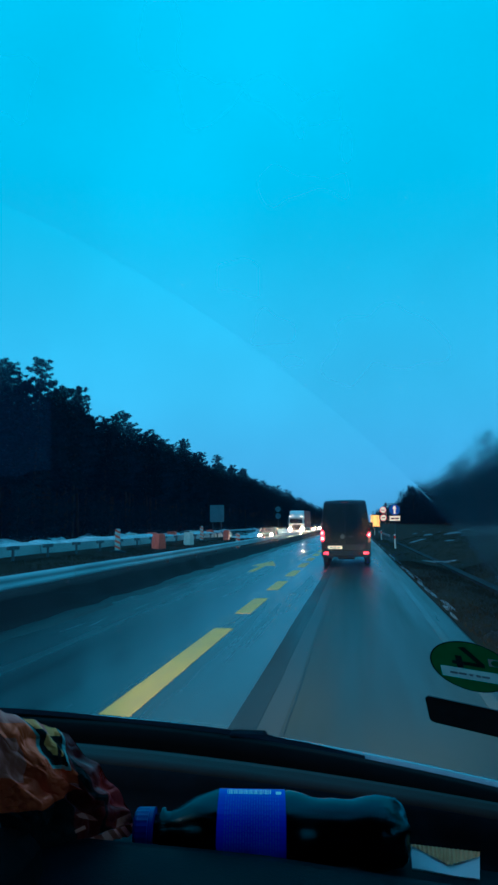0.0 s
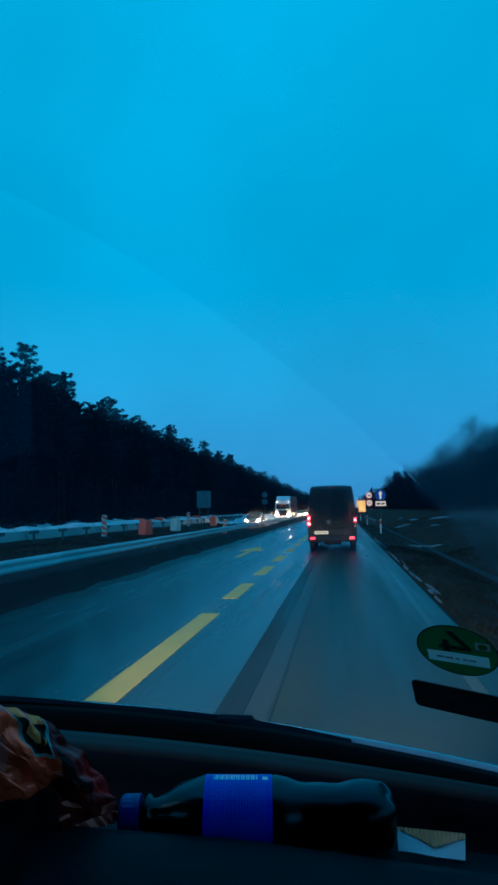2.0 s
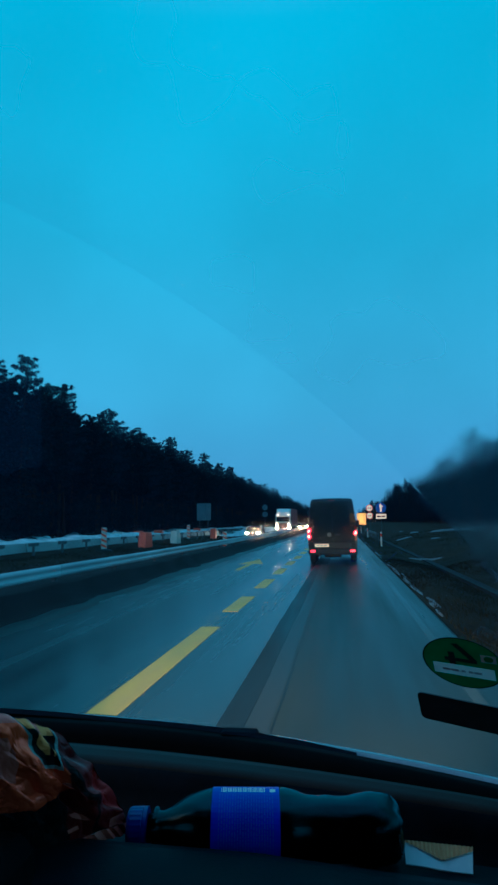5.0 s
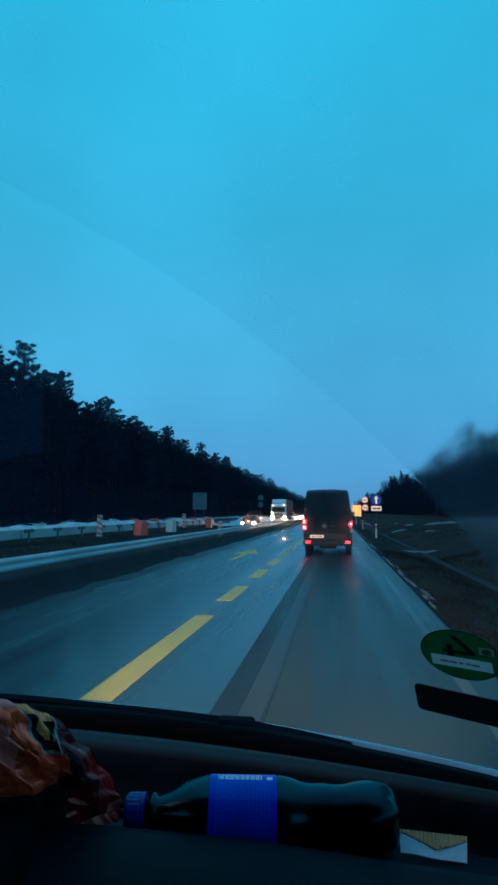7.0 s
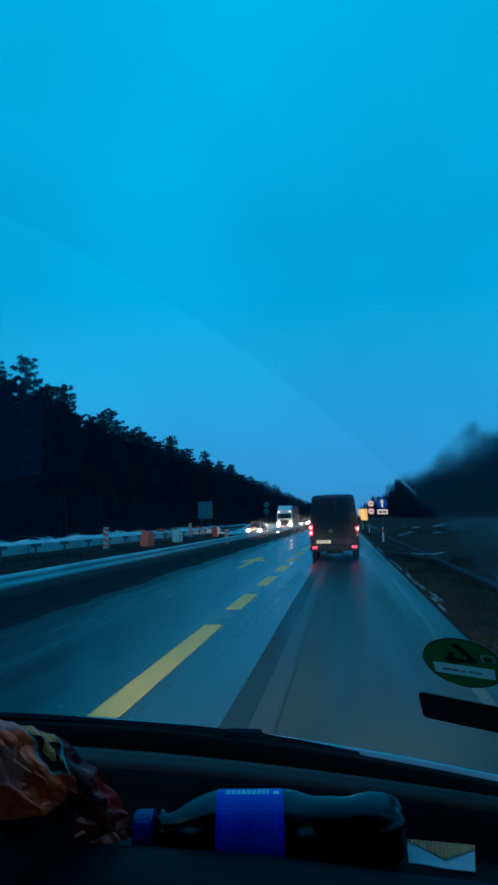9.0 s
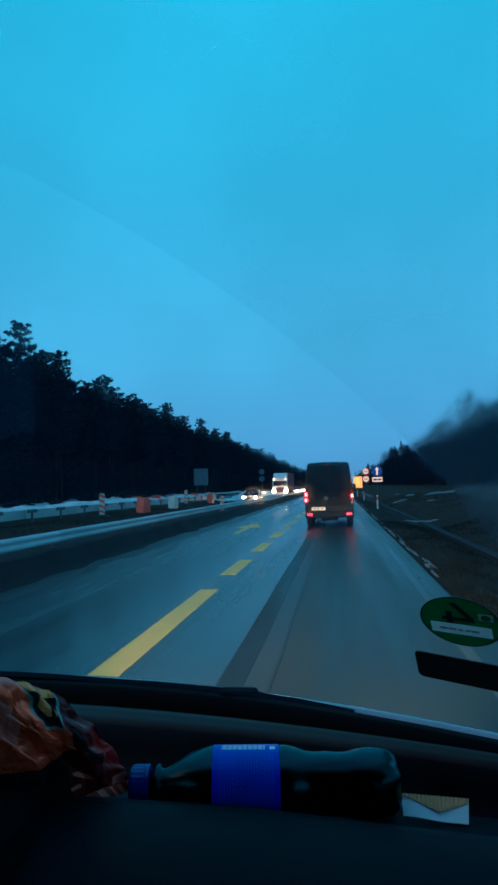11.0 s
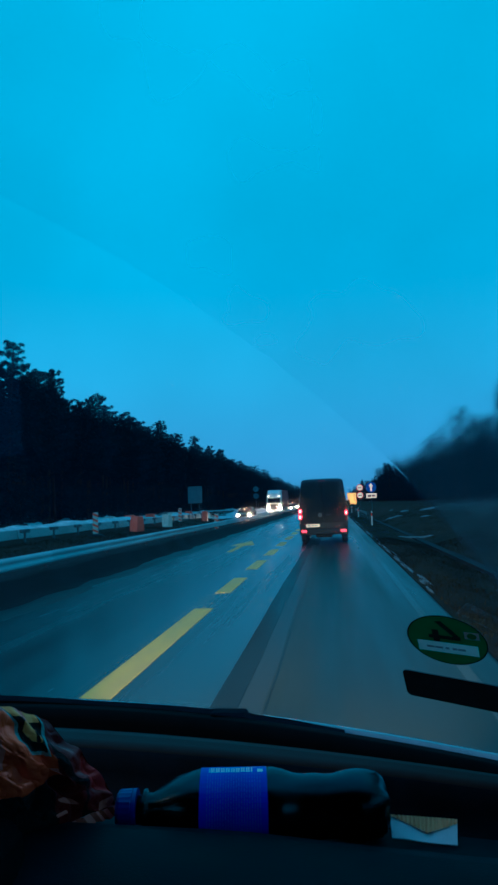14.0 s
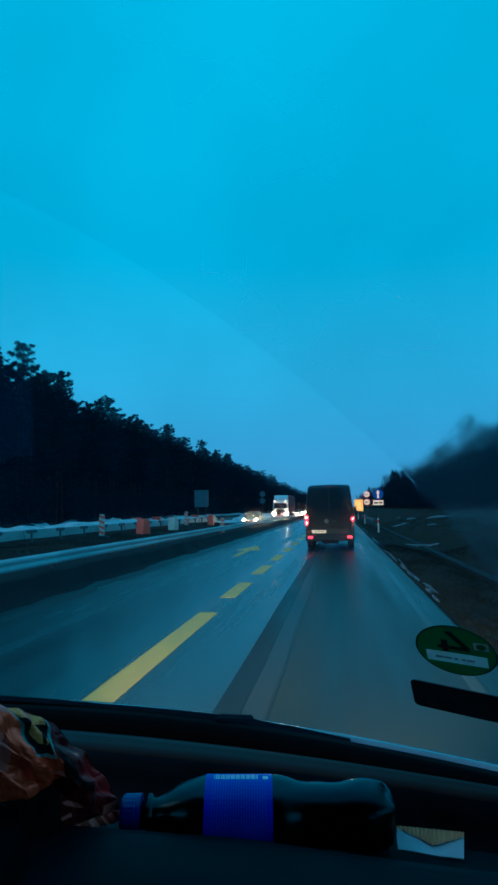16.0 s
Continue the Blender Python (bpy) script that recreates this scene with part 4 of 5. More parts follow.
def truck():
    """An articulated lorry coming towards the camera: white cab, red curtain trailer."""
    t = thing("lorry", "white lorry with red curtain trailer and bright headlamps", "lorry")

    def ring(w, low, top, r=0.12):
        return [(-w, low), (w, low), (w, top - r), (w - r, top), (-w + r, top), (-w, top - r)]

    cab = part("cab", loft([(0.0, ring(1.16, 0.55, 1.75)), (0.05, ring(1.22, 0.5, 1.9)), (0.22, ring(1.23, 0.5, 2.75)), (0.45, ring(1.22, 0.5, 3.2)), (2.1, ring(1.22, 0.5, 3.25))]), M["cab_white"], t)
    part("windscreen", prism(bmesh.new(), [(-1.08, 1.83), (1.08, 1.83), (1.02, 2.62), (-1.02, 2.62)], -0.03, 0.05), M["dark_glass"], cab)
    part("sun_visor", boxed(-1.10, 1.10, -0.18, 0.2, 2.66, 2.86, bevel=0.05), M["cab_white"], cab)
    part("grille", boxed(-0.72, 0.72, -0.05, 0.02, 0.72, 1.62, bevel=0.03), M["black_plastic"], cab)
    for k in range(4):
        part("grille_bar", boxed(-0.68, 0.68, -0.075, -0.0505, 0.84 + 0.2 * k, 0.90 + 0.2 * k, bevel=0.008), M["chrome"], cab)
    part("bumper", boxed(-1.24, 1.24, -0.12, 0.3, 0.28, 0.70, bevel=0.06, seg=2), M["cab_white"], cab)
    part("roof_deflector", loft([(0.5, ring(1.0, 3.2, 3.35, 0.05)), (1.2, ring(1.12, 3.2, 3.75)), (2.1, ring(1.2, 3.2, 3.95))]), M["cab_white"], t)
    for s in (-1, 1):
        part("headlamp", prism(bmesh.new(), [(0.78 * s, 0.72), (1.16 * s, 0.76), (1.18 * s, 1.02), (0.84 * s, 0.94)], -0.14, 0.0, bevel=0.02), M["head_lit"], cab, "bright burning headlamp")
        part("marker_lamp", boxed(*sorted((0.80 * s, 1.0 * s)), -0.02, 0.15, 2.92, 2.98, bevel=0.01), M["marker_lit"], cab)
        part("mirror", boxed(*sorted((1.28 * s, 1.48 * s)), 0.2, 0.36, 1.9, 2.6, bevel=0.04), M["black_plastic"], cab)
        for y in (1.3, 4.6, 10.2, 11.5, 12.8):
            wheel(t, 1.02 * s, y, 0.5, 0.34)
    box_part = part("trailer", boxed(-1.27, 1.27, 2.5, 15.6, 1.15, 3.98, bevel=0.04), M["tarp_red"], t, "dark red curtain-sided trailer")
    for k in range(9):
        for s in (-1, 1):
            part("strap", boxed(*sorted((1.27 * s, 1.285 * s)), 3.2 + 1.4 * k, 3.25 + 1.4 * k, 1.2, 3.8), M["black_plastic"], box_part)
    part("chassis", boxed(-0.5, 0.5, 0.6, 15.3, 0.7, 1.14), M["black_plastic"], t)
    return t


lorry = truck()
lorry.matrix_basis = pose(-9.7, 104.0, 0)


def car(paint, label):
    """A saloon car facing -y."""
    t = thing("car", label, "car", group="oncoming cars")

    def ring(w, low, top, wt):
        return [(-w * 0.9, low), (w * 0.9, low), (w, low + 0.18), (w, (low + top) / 2), (wt, top), (-wt, top), (-w, (low + top) / 2), (-w, low + 0.18)]

    body = part("body", loft([(0, ring(0.70, 0.32, 0.62, 0.6)), (0.12, ring(0.84, 0.24, 0.74, 0.72)), (0.6, ring(0.90, 0.2, 0.84, 0.8)), (1.4, ring(0.91, 0.2, 0.97, 0.84)), (3.6, ring(0.91, 0.2, 1.0, 0.84)), (4.3, ring(0.86, 0.25, 0.96, 0.76)), (4.42, ring(0.78, 0.35, 0.85, 0.66))]), paint, t)
    part("cabin", loft([(1.25, ring(0.82, 0.9, 0.98, 0.78)), (2.05, ring(0.80, 0.9, 1.42, 0.60)), (3.1, ring(0.80, 0.9, 1.44, 0.60)), (3.95, ring(0.80, 0.9, 1.02, 0.74))]), M["dark_glass"], t)
    part("roof", boxed(-0.60, 0.60, 1.98, 3.2, 1.425, 1.47, bevel=0.02), paint, t)
    part("grille", boxed(-0.4, 0.4, -0.03, 0.05, 0.42, 0.62, bevel=0.02), M["black_plastic"], body)
    for s in (-1, 1):
        part("headlamp", boxed(*sorted((0.50 * s, 0.74 * s)), -0.03, 0.12, 0.56, 0.68, bevel=0.02), M["head_lit"], body, "bright burning headlamp")
        part("mirror", boxed(*sorted((0.92 * s, 1.06 * s)), 1.55, 1.65, 0.92, 1.04, bevel=0.02), paint, body)
        wheel(t, 0.78 * s, 0.85, 0.31, 0.2)
        wheel(t, 0.78 * s, 3.5, 0.31, 0.2)
    return t


c1 = car(M["car_grey"], "dark grey car with bright headlamps on the oncoming lane")
c1.matrix_basis = pose(-9.4, 66.0, 0)
c2 = car(M["car_silver"], "silver car with bright headlamps on the oncoming lane")
c2.matrix_basis = pose(-9.8, 138.0, 0)
for i, (x, y) in enumerate(((-11.8, 128.0), (-9.8, 158.0), (-11.8, 170.0), (-9.8, 190.0), (-9.8, 225.0))):
    copy_thing(c1 if i % 2 == 0 else c2, pose(x, y, 0))


# ---- the cab that carries the camera ----
def screen_y(x):
    return 0.83 - 0.42 * (x + 0.5) ** 2


def on_screen(x, z, lift=0.0):
    """A point on the curved windscreen, lifted towards the inside."""
    return Vector((x, screen_y(x) - 0.7 * (z - 1.45), z)) + lift * Vector((0, -0.819, -0.573))


def screen_frame(x, z, lift=0.0015, turn=0.0):
    """A frame on the glass: its x runs along the pane, its y up the pane, its z inwards."""
    u = Vector((1, -0.84 * (x + 0.5), 0)).normalized()
    v = Vector((0, -0.7, 1)).normalized()
    v = (v - v.dot(u) * u).normalized()
    n = u.cross(v)
    m = Matrix((u, v, n)).transposed().to_4x4()
    return Matrix.Translation(on_screen(x, z) + n * lift) @ m @ pose(0, 0, 0, 0, 0, turn)


def seal_top(x):
    return ramp(x, [(-0.46, 1.443), (-0.10, 1.4465), (0.15, 1.4475)])


glass = bmesh.new()
gridv = [[glass.verts.new(on_screen(-1.05 + 1.9 * i / 40, 1.45 + 0.70 * j / 16)) for i in range(41)] for j in range(17)]
for j in range(16):
    for i in range(40):
        glass.faces.new((gridv[j][i], gridv[j][i + 1], gridv[j + 1][i + 1], gridv[j + 1][i]))
windscreen = tagged(part("windscreen", glass, M["screen"], smooth=True), "curved clear windscreen wiped in an arc", "windscreen", kind="structure")
windscreen.visible_shadow = False

# unwiped rain beyond the wiper's arc
ARC = (-0.888, -0.397, 1.196)
film = bmesh.new()
cols = []
for i in range(61):
    a = radians(-4 + 66 * i / 60)
    near, far_ = [], []
    for r in (ARC[2] + 0.0, ARC[2] + 0.003, ARC[2] + 0.02, ARC[2] + 0.2, ARC[2] + 0.6):
        x, v = ARC[0] + r * math.cos(a), ARC[1] + r * math.sin(a)
        x, v = min(x, 0.84), min(max(v, 0.03), 0.84)
        near.append(film.verts.new(on_screen(x, 1.45 + v / 1.2207, -0.004)))
        far_.append(film.verts.new(on_screen(x, 1.45 + v / 1.2207, -0.0055)))
    cols.append((near, far_))
inward = Vector((0, -0.819, -0.573))
for (a, b), (c, d) in zip(cols, cols[1:]):
    for k in range(4):
        for quad, way in (((a[k], a[k + 1], c[k + 1], c[k]), inward), ((b[k], d[k], d[k + 1], b[k + 1]), -inward)):
            f = film.faces.new(quad)
            f.normal_update()
            if f.normal.dot(way) < 0:
                f.normal_flip()
            f.material_index = 1 if k == 0 else 0
film_me = bpy.data.meshes.new("rain_film")
film.to_mesh(film_me)
for k in ("film", "film_edge"):
    film_me.materials.append(M[k])
film.free()
rain = tagged(link("rain_film", film_me, None), "blurred film of rain on the unwiped glass", "rain", kind="stuff")
rain.visible_shadow = False

# single drops
rnd = random.Random(9)
vs, fs = [], []
made = 0
while made < 36:
    x, z = rnd.uniform(-0.25, 0.30), rnd.uniform(1.50, 1.70)
    v = (z - 1.45) * 1.2207
    outside = math.hypot(x - ARC[0], v - ARC[1]) > ARC[2] + 0.004
    if not outside and rnd.random() > 0.02:
        continue
    r = rnd.uniform(0.0003, 0.0005) if outside else rnd.uniform(0.0002, 0.0004)
    m = screen_frame(x, z, -0.0072)
    base = len(vs)
    vs.append(m @ Vector((0, 0, -0.5 * r)))
    for k, (f, h) in enumerate(((0.6, 0.42), (1.0, 0.0))):
        for s in range(8):
            t = 2 * math.pi * s / 8
            vs.append(m @ Vector((f * r * math.cos(t), f * r * (1.25 if math.sin(t) < 0 else 1.0) * math.sin(t), -h * r)))
    for s in range(8):
        fs.append((base, base + 1 + s, base + 1 + (s + 1) % 8))
        fs.append((base + 1 + s, base + 9 + s, base + 9 + (s + 1) % 8, base + 1 + (s + 1) % 8))
    fs.append([base + 9 + s for s in range(7, -1, -1)])
    made += 1
drops = tagged(link("rain_drops", mesh("rain_drops", vs, fs), M["drop"], smooth=True), "small clear rain drops on the windscreen", "rain", kind="stuff")
drops.visible_shadow = False

# dashboard: rows between its near lip (w = 0) and the foot of the glass (w = 1)
DASH = [(-0.9, 1.20), (-0.75, 1.36), (-0.55, 1.430), (-0.36, 1.460), (-0.20, 1.469), (-0.06, 1.469), (-0.01, 1.466), (0.015, 1.458), (0.03, 1.442), (0.06, 1.4345),
        (0.30, 1.4335), (0.42, 1.415), (0.495, 1.408), (0.520, 1.435), (0.535, 1.450), (0.56, 1.4555), (0.64, 1.4590), (0.66, 1.4588), (0.68, 1.455), (0.70, 1.438), (0.76, 1.41), (0.95, 1.41), (0.97, 1.43)]
dash_bm = bmesh.new()
rows = []
for wgt, z in DASH:
    row = []
    for i in range(49):
        x = -1.05 + 1.9 * i / 48
        y = 0.487 + wgt * (screen_y(x) - 0.487) if wgt > 0 else 0.487 + wgt * 0.28
        dz = ramp(x, [(-0.30, 0.001), (-0.07, -0.003), (0.03, -0.011), (0.12, -0.017)]) * ramp(wgt, [(-0.75, 0.0), (-0.2, 1.0), (0.015, 1.0), (0.05, 0.0)])
        row.append(dash_bm.verts.new((x, y, z + dz)))
    rows.append(row)
channel = []
for k, (a, b) in enumerate(zip(rows, rows[1:])):
    for i in range(48):
        f = dash_bm.faces.new((a[i], a[i + 1], b[i + 1], b[i]))
        if DASH[k][0] >= 0.66:
            channel.append(f)
black = bmesh.new()
for f in channel:
    black.faces.new([black.verts.new(v.co) for v in f.verts])
bmesh.ops.remove_doubles(black, verts=black.verts, dist=1e-5)
bmesh.ops.delete(dash_bm, geom=channel, context="FACES")
dashboard = tagged(part("dashboard", dash_bm, M["dash"], smooth=True), "dark grained plastic dashboard with a shallow tray", "dashboard")
part("air_channel", black, M["dash_black"], dashboard, "black channel below the glass", smooth=True)
seal_bm = bmesh.new()
rows = []
for i in range(49):
    x = -1.05 + 1.9 * i / 48
    y = screen_y(x)
    t = seal_top(x)
    rows.append([seal_bm.verts.new(p) for p in ((x, y - 0.02, t - 0.030), (x, y - 0.018, t - 0.008), (x, y - 0.006, t), (x, y + 0.010, t), (x, y + 0.014, t - 0.03))])
for a, b in zip(rows, rows[1:]):
    for k in range(4):
        seal_bm.faces.new((a[k], a[k + 1], b[k + 1], b[k]))
part("screen_seal", seal_bm, M["dash_black"], dashboard, "black rubber seal along the glass", smooth=True)
# strip laid over the ridge, its paler colour imitating light from the sky
ridge = bmesh.new()
rows = []
for i in range(49):
    x = -1.05 + 1.9 * i / 48
    rows.append([ridge.verts.new((x, 0.487 + q * (screen_y(x) - 0.487), z)) for q, z in ((0.548, 1.453), (0.552, 1.4562), (0.585, 1.4578), (0.62, 1.4592), (0.642, 1.4602), (0.646, 1.457))])
for a, b in zip(rows, rows[1:]):
    for k in range(5):
        ridge.faces.new((a[k], a[k + 1], b[k + 1], b[k]))
part("ridge", ridge, M["dash_ridge"], dashboard, "grained ridge of the dashboard, painted paler for the sky's light", smooth=True)
hood = boxed(-0.75, -0.205, 0.20, 0.445, 1.30, 1.497, bevel=0.03, seg=3)
part("instrument_hood", hood, M["dash_black"], dashboard, "black instrument hood", smooth=False)

# bonnet edge outside
bon = bmesh.new()
rows = []
for i in range(49):
    x = -1.05 + 1.9 * i / 48
    y = screen_y(x)
    t = 1.4450 + 0.004 * min(max(x, 0), 0.2)
    rows.append([bon.verts.new(p) for p in ((x, y + 0.018, t - 0.05), (x, y + 0.022, t - 0.006), (x, y + 0.028, t), (x, y + 0.045, t - 0.003), (x, y + 0.25, t - 0.075), (x, y + 0.7, 1.17), (x, y + 0.8, 0.6))])
for a, b in zip(rows, rows[1:]):
    for k in range(6):
        bon.faces.new((a[k], a[k + 1], b[k + 1], b[k]))
tagged(part("bonnet", bon, M["bonnet"], smooth=True), "wet grey bonnet edge below the windscreen", "bonnet", kind="structure")

# unseen boxes added below the bonnet: a plate cuts each beam at lamp height
for hx in (-1.15, 0.25):
    beam_mask = thing("headlamp", "unseen black box and plate added to cut off the beam", "headlamp", (hx, 2.0, 0.72))
    part("housing", prism(bmesh.new(), [(-0.16, -0.10), (0.16, -0.10), (0.18, 0.10), (-0.18, 0.10)], -0.20, -0.06, bevel=0.02), M["black_plastic"], beam_mask)
    part("shade", boxed(-0.26, 0.26, 0.13, 0.14, -0.0004, 0.06, bevel=0.002), M["black_plastic"], beam_mask)
    for s in (-1, 1):
        part("bracket", boxed(*sorted((0.27 * s, 0.285 * s)), -0.08, 0.14, 0.02, 0.05), M["black_plastic"], beam_mask)

# a faint hazy sheet on the glass, standing in for a reflection
smear = bmesh.new()
rows = []
for j in range(13):
    z = 1.758 + 0.115 * j / 12
    e = -0.2795 + 0.35 * (z - 1.80)
    rows.append([smear.verts.new(on_screen(e - 0.17 + 0.17 * i / 8, z + 0.004 * math.sin(i * 1.9) * (1 if j == 0 else 0), 0.002)) for i in range(9)])
for a, b in zip(rows, rows[1:]):
    for i in range(8):
        smear.faces.new((a[i], a[i + 1], b[i + 1], b[i]))
reflection_ob = tagged(part("glass_smear", smear, M["smear"], smooth=True), "faint pale sheet inside the windscreen imitating a reflection", "smear", kind="stuff")
reflection_ob.visible_shadow = False

# parked wiper
wiper = thing("wiper", "black wiper parked at the foot of the windscreen", "wiper")
blade, seg_rows = bmesh.new(), []
for i in range(37):
    x = -0.62 + 0.632 * i / 36
    y = screen_y(x) + 0.020
    k = 0.5 + 0.5 * min(1, i / 4, (36 - i) / 4)
    z = ramp(x, [(-0.46, 1.442), (-0.31, 1.4392), (-0.157, 1.4412), (-0.108, 1.4425), (-0.082, 1.4404), (0.012, 1.4415)])
    seg_rows.append([blade.verts.new(p) for p in ((x, y - 0.006, z - 0.008), (x, y - 0.006, z + 0.004 * k), (x, y + 0.002, z + 0.008 * k), (x, y + 0.010, z + 0.004 * k), (x, y + 0.010, z - 0.008))])
for a, b in zip(seg_rows, seg_rows[1:]):
    for k in range(5):
        blade.faces.new((a[k], a[(k + 1) % 5], b[(k + 1) % 5], b[k]))
blade.faces.new(seg_rows[0])
blade.faces.new(seg_rows[-1][::-1])
part("blade", blade, M["dash_black"], wiper)
arm = bmesh.new()
tube(arm, on_screen(-0.62, 1.412, -0.03), on_screen(-0.125, 1.4215, -0.024), 0.008, 0.006, 8)
part("arm", arm, M["dash_black"], wiper)
part("joint", boxed(-0.150, -0.105, screen_y(-0.12) + 0.012, screen_y(-0.12) + 0.034, 1.432, 1.4500, bevel=0.003), M["dash_black"], wiper)

# stickers on the glass
badge = new("emission_sticker")
tagged(badge, "green round sticker on the windscreen with mirrored black four", "sticker")
badge.matrix_basis = screen_frame(0.1050, 1.5775, 0.0016, -3) @ Matrix.Diagonal((0.94, 0.75, 1.0, 1.0))
R0 = 0.0372
ring = [(R0 * math.cos(2 * math.pi * i / 64), R0 * math.sin(2 * math.pi * i / 64)) for i in range(64)]
rim_bm = bmesh.new()
pts = [[rim_bm.verts.new((x * k, y * k, z)) for x, y in ring] for k, z in ((1.0, 0.0003), (1.0, 0.0007), (0.965, 0.0007), (0.965, 0.0003))]
for a, b in zip(pts, pts[1:] + pts[:1]):
    for i in range(64):
        rim_bm.faces.new((a[i], a[(i + 1) % 64], b[(i + 1) % 64], b[i]))
part("rim", rim_bm, M["sticker_rim"], badge)
disc_bm = bmesh.new()
# the green print leaves the writing field free
for z in (0.0003, 0.0006):
    outer, inner = [], []
    for x, y in ring:
        x, y = x * 0.965, y * 0.965
        outer.append(disc_bm.verts.new((x, y, z)))
        k = 1 / max(abs(x) / 0.0280, abs(y + 0.0112) / 0.0078)
        inner.append(disc_bm.verts.new((x * k, -0.0112 + (y + 0.0112) * k, z)))
    for i in range(64):
        disc_bm.faces.new((outer[i], outer[(i + 1) % 64], inner[(i + 1) % 64], inner[i]))
part("disc", disc_bm, M["sticker_green"], badge)
four = bmesh.new()
prism(four, [(-0.0075, 0.0280), (-0.0015, 0.0290), (0.0140, 0.0065), (0.0100, 0.0035)], 0.0008, 0.0012, axis="z")
prism(four, [(-0.0155, 0.0028), (0.0138, 0.0028), (0.0138, 0.0078), (-0.0155, 0.0078)], 0.0013, 0.0016, axis="z")
prism(four, [(-0.0115, -0.0015), (-0.0055, -0.0015), (-0.0055, 0.0165), (-0.0115, 0.0165)], 0.0017, 0.0020, axis="z")
part("numeral", four, M["sticker_dark"], badge, "mirrored black four")
field = part("field", prism(bmesh.new(), [(-0.0280, -0.0190), (0.0280, -0.0190), (0.0280, -0.0034), (-0.0280, -0.0034)], 0.0008, 0.0011, axis="z"), M["sticker_field"], badge, "pale writing field")
bars = bmesh.new()
for x0, x1 in ((-0.0195, -0.0125), (-0.0115, -0.0045), (-0.002, 0.0015), (0.0045, 0.0085), (0.0095, 0.0165)):
    prism(bars, [(x0, -0.0128), (x1, -0.0128), (x1, -0.0098), (x0, -0.0098)], 0.0013, 0.0015, axis="z")
part("writing", bars, M["sticker_print"], field)
seal = bmesh.new()
for r, z0, z1 in ((1.0, 0.0008, 0.0010),):
    prism(seal, [(0.0175, 0.0060), (0.0310, 0.0060), (0.0310, 0.0170), (0.0175, 0.0170)], z0, z1, axis="z")
part("seal", seal, M["sticker_field"], badge, "small pale square seal")
part("seal_ring", prism(bmesh.new(), [(0.0243 + 0.0042 * math.cos(2 * math.pi * i / 20), 0.0115 + 0.0042 * math.sin(2 * math.pi * i / 20)) for i in range(20)], 0.0012, 0.0014, axis="z"), M["sticker_green"], badge)

tag_ = new("black_sticker")
tagged(tag_, "black rounded strip stuck to the windscreen", "sticker")
tag_.matrix_basis = screen_frame(0.1125, 1.525, 0.0016, -4.5)
hw, hh, cr = 0.0445, 0.0165, 0.005
outline = []
for cx, cy, a0 in ((hw - cr, hh - cr, 0), (-hw + cr, hh - cr, 90), (-hw + cr, -hh + cr, 180), (hw - cr, -hh + cr, 270)):
    outline += [(cx + cr * math.cos(radians(a0 + 15 * k)), cy + cr * math.sin(radians(a0 + 15 * k))) for k in range(7)]
part("strip", prism(bmesh.new(), outline, -0.0004, 0.0006, axis="z"), M["sticker_dark"], tag_)

# ---- bottle in the tray ----
bottle = new("drink_bottle")
tagged(bottle, "clear bottle of dark cola with blue label lying in tray", "bottle")
a_pt, b_pt = Vector((-0.171, 0.511, 1.4622)), Vector((0.044, 0.541, 1.4615))
bottle.matrix_basis = Matrix.Translation(a_pt) @ pose(0, 0, 0, 0, 1.0, math.degrees(math.atan2(b_pt.y - a_pt.y, b_pt.x - a_pt.x)))
PROFILE = [(0.016, 0.0105), (0.020, 0.0105), (0.021, 0.0150), (0.0235, 0.0150), (0.0245, 0.0120), (0.028, 0.0122), (0.036, 0.0160), (0.047, 0.0230), (0.058, 0.0264), (0.064, 0.0280), (0.067, 0.0284),
           (0.120, 0.0284), (0.124, 0.0288), (0.132, 0.0272), (0.141, 0.0240), (0.149, 0.0232), (0.158, 0.0238), (0.166, 0.0228), (0.174, 0.0230), (0.183, 0.0252), (0.192, 0.0264), (0.200, 0.0256), (0.208, 0.0244), (0.2135, 0.0200), (0.216, 0.0140), (0.212, 0.0060), (0.211, 0.0015)]


def petal(x, t):
    return 1 - 0.30 * max(0, (x - 0.196) / 0.02) * (0.5 - 0.5 * math.cos(5 * t)) if x > 0.196 else 1


part("body", lathe(PROFILE, 40, petal), M["pet"], bottle, "clear thin plastic", smooth=True)
liq = lathe([(x, r * 0.955) for x, r in PROFILE[:-2]], 40, petal)
for v in liq.verts:
    v.co.z = min(v.co.z, 0.0175)
part("drink", liq, M["cola"], bottle, "dark cola filling most of the bottle")
cap = part("cap", lathe([(0.0, 0.0125), (0.001, 0.0142), (0.003, 0.0150), (0.0115, 0.0152), (0.012, 0.0148), (0.0126, 0.0152), (0.0155, 0.0152), (0.0158, 0.0120)], 48,
                        lambda x, t: 1 + (0.008 * math.cos(24 * t) if 0.002 < x < 0.0118 else 0)), M["pet_cap"], bottle, "ribbed blue screw cap")
label_ = part("label", lathe([(0.0668, 0.0285), (0.0668, 0.0289), (0.1195, 0.0289), (0.1195, 0.0285)], 48), M["pet_label"], bottle, "glossy blue label", smooth=False)
rnd = random.Random(2)
prn, prn_w = bmesh.new(), bmesh.new()


